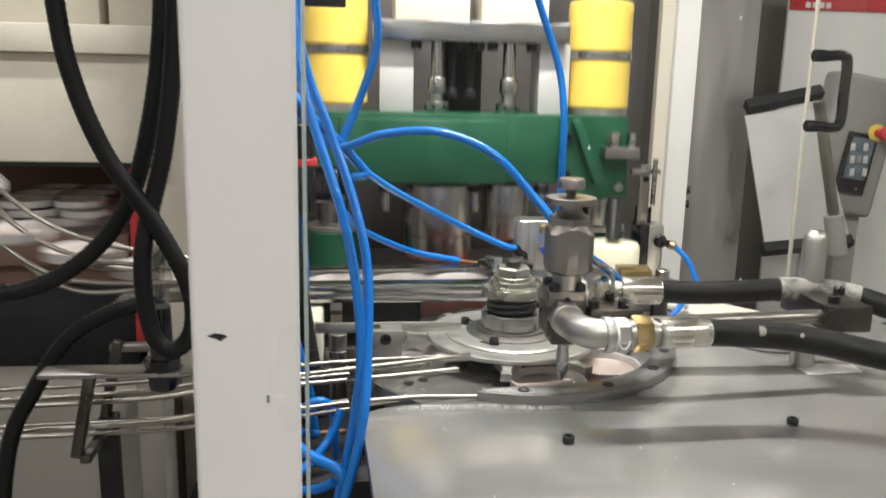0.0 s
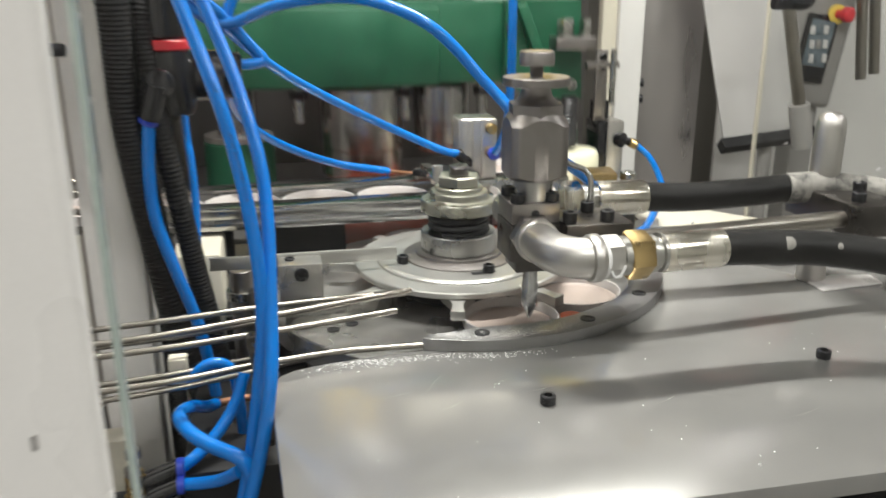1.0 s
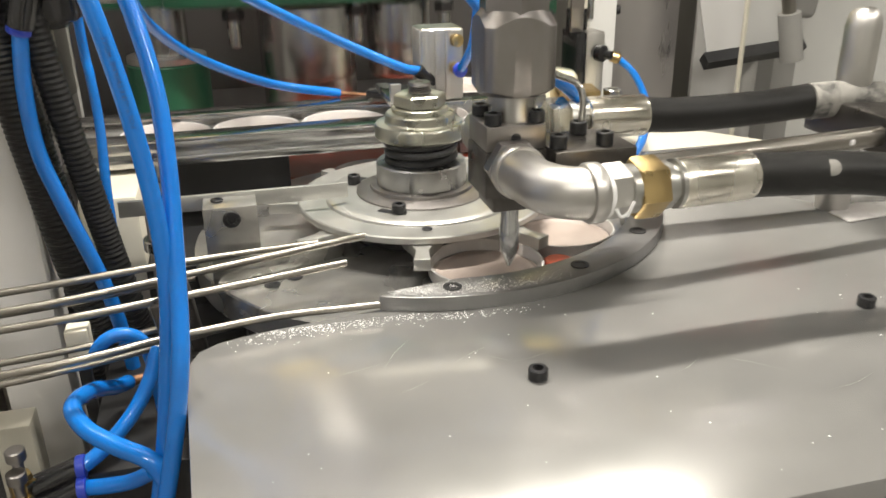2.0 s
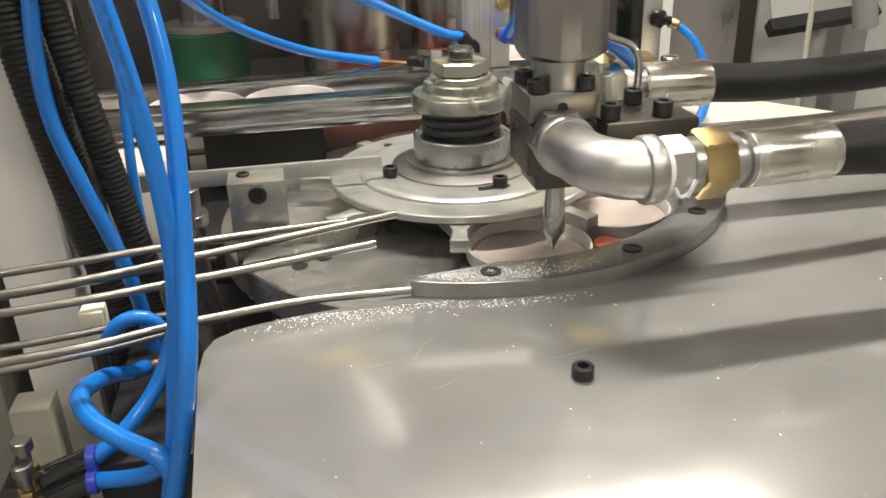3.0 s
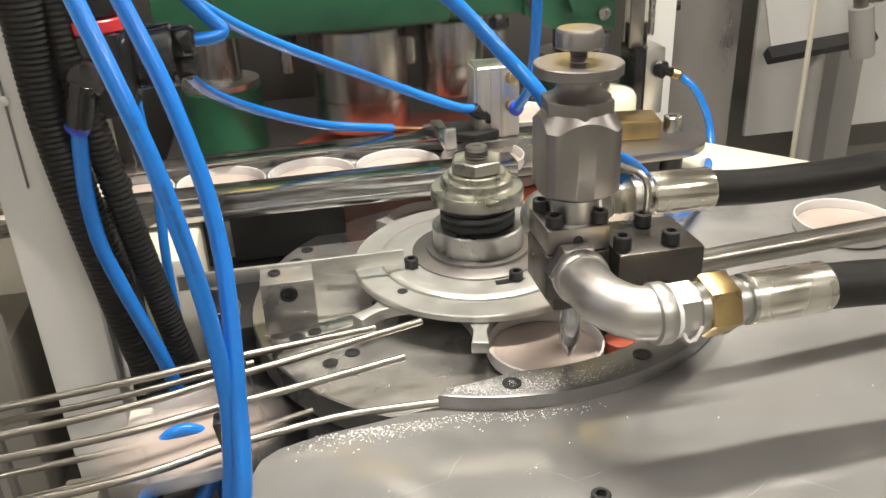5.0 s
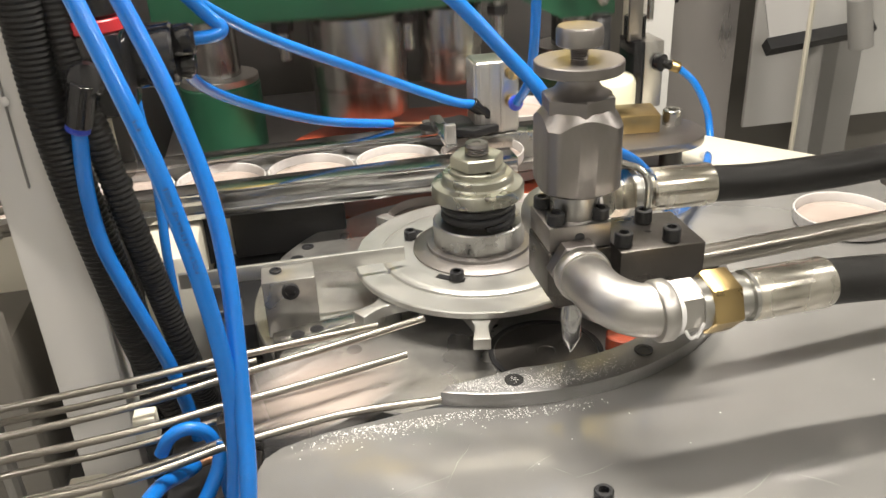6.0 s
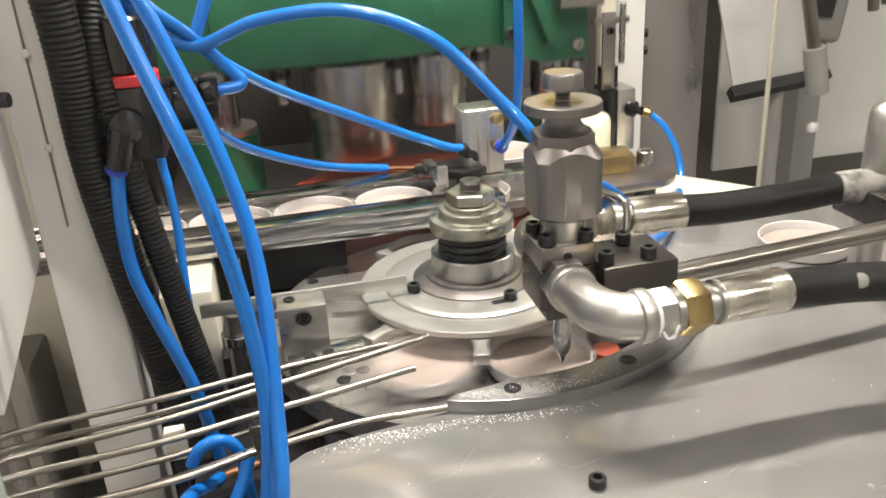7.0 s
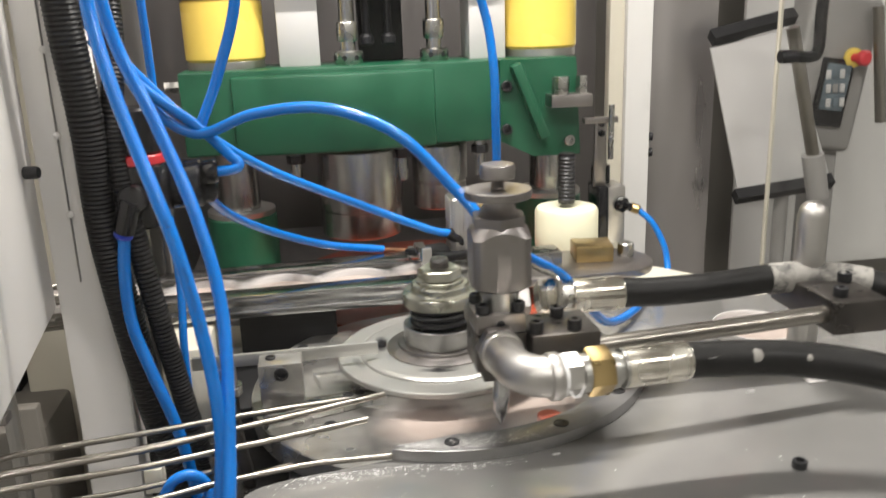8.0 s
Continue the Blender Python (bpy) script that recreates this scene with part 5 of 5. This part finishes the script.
# printed marks on the long tube
def curved_text(words, line, start, height, r, eye):
    """Letters laid round a tube, reading along its line from the place start."""
    own = bmesh.new()
    run, at = 0.0, 0.0
    places = []
    for a, b in zip(line[start:], line[start + 1:]):
        places.append((run, a, (b - a).normalized()))
        run += (b - a).length
    for ch in words:
        if ch == " ":
            at += height * 0.45
            continue
        data = bpy.data.curves.new("letter", "FONT")
        data.body, data.size, data.resolution_u = ch, height, 2
        ob = bpy.data.objects.new("letter", data)
        me = bpy.data.meshes.new_from_object(ob)
        w = max(v.co.x for v in me.vertices) if me.vertices else height * 0.4
        one = bmesh.new()
        one.from_mesh(me)
        for v in one.verts:
            s = at + v.co.x
            k = max([p for p in places if p[0] <= s], key=lambda p: p[0])
            c, d = k[1] + k[2] * (s - k[0]), k[2]
            n = eye - c
            n = (n - d * n.dot(d)).normalized()
            side = n.cross(d)
            a = (v.co.y - height * 0.35) / r
            v.co = c + (n * math.cos(a) + side * math.sin(a)) * (r + 0.00012)
        joined(own, one)
        bpy.data.objects.remove(ob)
        bpy.data.curves.remove(data)
        bpy.data.meshes.remove(me)
        at += w + height * 0.16
    return own


mark = smooth_line(TUBES[0][2], 10)[::-1]
first_tube = [o for o in scene.objects if o.name == "air_tube"][0]
part("printed_text", curved_text("POLY-URETHANE HOSE", mark, 46, 0.0028, 0.0038, Vector((-0.08, -0.62, 0.27))), SHADE, first_tube, "dark printed lettering")
part("printed_text", curved_text("8*5", mark, 52, 0.0028, 0.0038, Vector((-0.08, -0.62, 0.27))), SHADE, first_tube, "dark printed lettering")

manifold = thing("valve_manifold", (-0.235, -0.17, -0.08), "black air fittings with brass needle screws on a dark bar", "air manifold")
for mx, my, mz in ((-0.2140, -0.1640, -0.0575), (-0.2140, -0.1700, -0.0660)):
    part("fitting_body", rod_between((mx - 0.024, my - 0.006, mz - 0.004), (mx - 0.002, my, mz), 0.0056, 18), BLACKP, manifold)
    part("collet", rod_between((mx - 0.003, my, mz), (mx + 0.0015, my, mz), 0.0060, 18), BLUEFIT, manifold)
    part("needle_body", hexagon(0.0066, 0.011, (mx - 0.026, my - 0.007, mz - 0.009)), BRASS, manifold)
    part("needle_nut", hexagon(0.0050, 0.004, (mx - 0.026, my - 0.007, mz + 0.002)), BRASS, manifold)
    stem = part("needle_stem", drum(0.0026, mz + 0.006, mz + 0.014, (mx - 0.026, my - 0.007), 14), GUN, manifold)
    part("needle_knob", drum(0.0046, mz + 0.014, mz + 0.020, (mx - 0.026, my - 0.007), 16), GUN, stem)
part("manifold_bar", box(-0.285, -0.222, -0.190, -0.155, -0.24, -0.074, 0.003), SHADE, manifold)
rail_w = thing("white_clip_rail", (-0.273, -0.056, -0.24), "off-white plastic rail with small clips below the rods", "cable rail")
part("rail_body", box(-0.285, -0.262, -0.068, -0.046, -0.24, -0.089, 0.002), CREAM, rail_w)
for wx, wy, wz in ((-0.2190, -0.096, -0.014),):
    part("clip", box(wx - 0.006, wx + 0.006, wy - 0.006, wy + 0.006, wz - 0.018, wz, 0.001), CREAM, rail_w)
    part("clip_post", box(wx - 0.003, wx + 0.003, wy - 0.003, wy + 0.003, -0.24, wz - 0.0178, 0.0005), SHADE, rail_w)

# loose lid lying on the plate behind the arm, yellow cloth, indicator lamps
solid("yellow_rag", prism(arc((0.315, 0.125), 0.020, 10, 200, 10) + [(0.285, 0.118), (0.325, 0.112)], -0.0275, -0.020, 0.001), YELLOW, "small yellow piece lying on the cream table", "rag")
led = thing("indicator_bar", (-0.225, -0.10, 0.33), "dark bar with two green indicator lamps", "indicator")
part("bar", box(-0.236, -0.170, 0.19, 0.20, 0.34, 0.40, 0.002), SHADE, led)
for x in (-0.218, -0.185):
    part("led", lathe([(0.003, 0), (0.003, 0.001), (0.001, 0.002)], (x, 0.19, 0.352), 10, (0, -1, 0)), LEDGREEN, led)
part("bar_stay", box(-0.334, -0.230, 0.192, 0.198, 0.36, 0.372, 0.001), SHADE, led)

# ---- lids ----


def make_lid():
    lid = thing("jar_lid", (0, 0, 0), "white enamelled metal lid with pinkish sealing liner", "lid", "lids on their way")
    R = LIDR
    part("shell", lathe([(R - 0.0030, 0.0), (R - 0.0006, 0.0012), (R, 0.003), (R - 0.0002, 0.0088), (R + 0.0003, 0.0096), (R - 0.0002, 0.0102), (R - 0.0010, 0.0100), (R - 0.0014, 0.0090), (R - 0.0020, 0.0022)], (0, 0, 0), 44), LIDW, lid)
    part("liner", lathe([(R - 0.0022, 0.0018), (R - 0.0024, 0.0032), (R - 0.0050, 0.0036), (R - 0.0065, 0.0027), (R - 0.0100, 0.0025), (0.002, 0.0026)], (0, 0, 0), 40), LINER, lid)
    return lid


def wheel_spot(angle, r=0.100):
    return Vector((AX[0] + r * math.cos(radians(angle)), AX[1] + r * math.sin(radians(angle)), PAD + 0.0015))


loose = make_lid()
loose.location = (0.268, -0.012, 0.0)
tagged(loose, "white lid resting on the steel table plate", "lid")

random.seed(5)
bm = bmesh.new()
for i in range(34):
    s = random.triangular(0.0002, 0.0009, 0.0003)
    bmesh.ops.create_icosphere(bm, subdivisions=1, radius=s, matrix=Matrix.Translation((random.uniform(-0.15, 0.30), -0.4368, random.uniform(-0.02, 0.32))) @ Matrix.Diagonal((1, 0.3, 1.2, 1)))
solid("pane_specks", bm, POWDER, "dried white specks on the acrylic pane", "specks", "stuff")

BEAT, FIRST = 0.345, 0.055
STATIONS = {k: wheel_spot(A1 - 45 + 45 * k) for k in range(6)}
STATIONS[6] = Vector((0.075, 0.205, -0.0155))
STATIONS[7] = Vector((0.115, 0.300, -0.0155))
STATIONS[8] = Vector((0.100, 0.255, 0.020))
for k in range(9, 14):
    STATIONS[k] = Vector((0.036 - 0.0715 * (k - 9), 0.146, 0.0198))
for k, p in enumerate(((-0.325, 0.126, 0.028), (-0.372, 0.060, 0.060), (-0.420, 0.010, 0.088), (-0.478, 0.004, 0.108), (-0.535, 0.045, 0.148), (-0.592, 0.092, 0.188), (-0.648, 0.140, 0.228))):
    STATIONS[14 + k] = Vector(p)
random.seed(11)
for k in range(24):
    row, col, layer = (k // 2) % 3, k % 2, k // 6
    STATIONS[21 + k] = Vector((-0.520 - 0.068 * col - 0.02 * (layer % 2) + random.uniform(-0.006, 0.006), 0.372 + 0.062 * row + random.uniform(-0.006, 0.006), 0.046 + 0.0112 * layer))


def motions():
    lid0 = make_lid()
    lids = [lid0]
    plans = []
    beats = 24
    for j in range(1, 45):
        if j == 19:
            continue          # one pocket stays empty
        rows = [(0.0, STATIONS[j])]
        for n in range(beats):
            t = FIRST + BEAT * n
            k = j - n
            if k < 1:
                break
            a = STATIONS[k]
            if k == 1:        # leaves the wheel and runs out along the rods
                slow = 0.06 if n == 21 else 0.0
                rest = -2.36 + 0.072 * n
                rows += [(t - 0.034, a), (t, wheel_spot(A1 - 22.5)), (t + 0.034, STATIONS[0]), (t + 0.08, Vector((-0.120, -0.112, -0.0118))),
                         (t + 0.15 + slow, Vector((-0.258, -0.138, -0.0115))), (t + 0.26 + slow, Vector((-0.48, -0.148, -0.016))),
                         (t + 0.60, Vector((-0.95, -0.152, -0.021))), (t + 1.4, Vector((rest, -0.165, -0.033)))]
            elif k <= 5:
                rows += [(t - 0.034, a), (t, wheel_spot(A1 - 45 + 45 * k - 22.5)), (t + 0.034, STATIONS[k - 1])]
            else:
                rows += [(t - 0.05, a), (t + 0.05, STATIONS[k - 1])]
        clean = []
        for t, p in rows:
            if t > 8.0:
                t0, p0 = clean[-1]
                p, t = p0.lerp(p, (8.0 - t0) / (t - t0)), 8.0
            if not clean or frame(t) > frame(clean[-1][0]):
                clean.append((t, p))
            if t >= 8.0:
                break
        if clean[-1][0] < 8.0:
            clean.append((8.0, clean[-1][1]))
        plans.append(clean)
    for _ in plans[1:]:
        lids.append(copy_thing(lid0, Matrix.Identity(4)))
    for lid, rows in zip(lids, plans):
        walk(lid, [(t, pose(p.x, p.y, p.z)) for t, p in rows])
    # star wheel: one eighth of a turn each beat
    rows = [(0.0, pose(AX[0], AX[1], PAD, 0, 0, 0))]
    for n in range(beats):
        t = FIRST + BEAT * n
        rows.append((t - 0.034, pose(AX[0], AX[1], PAD, 0, 0, -45 * n)))
        if t + 0.034 <= 8.0:
            rows.append((t + 0.034, pose(AX[0], AX[1], PAD, 0, 0, -45 * (n + 1))))
        else:
            rows.append((8.0, pose(AX[0], AX[1], PAD, 0, 0, -45 * n - 22.5)))
    walk(star, rows)
    # press ram: one stroke each beat
    walk(ram, [(i / 30, pose(0.0, 0.38, 0.17 + 0.0135 * (math.cos(2 * math.pi * (i / 30 - FIRST) / BEAT) - 1))) for i in range(241)])


motions()
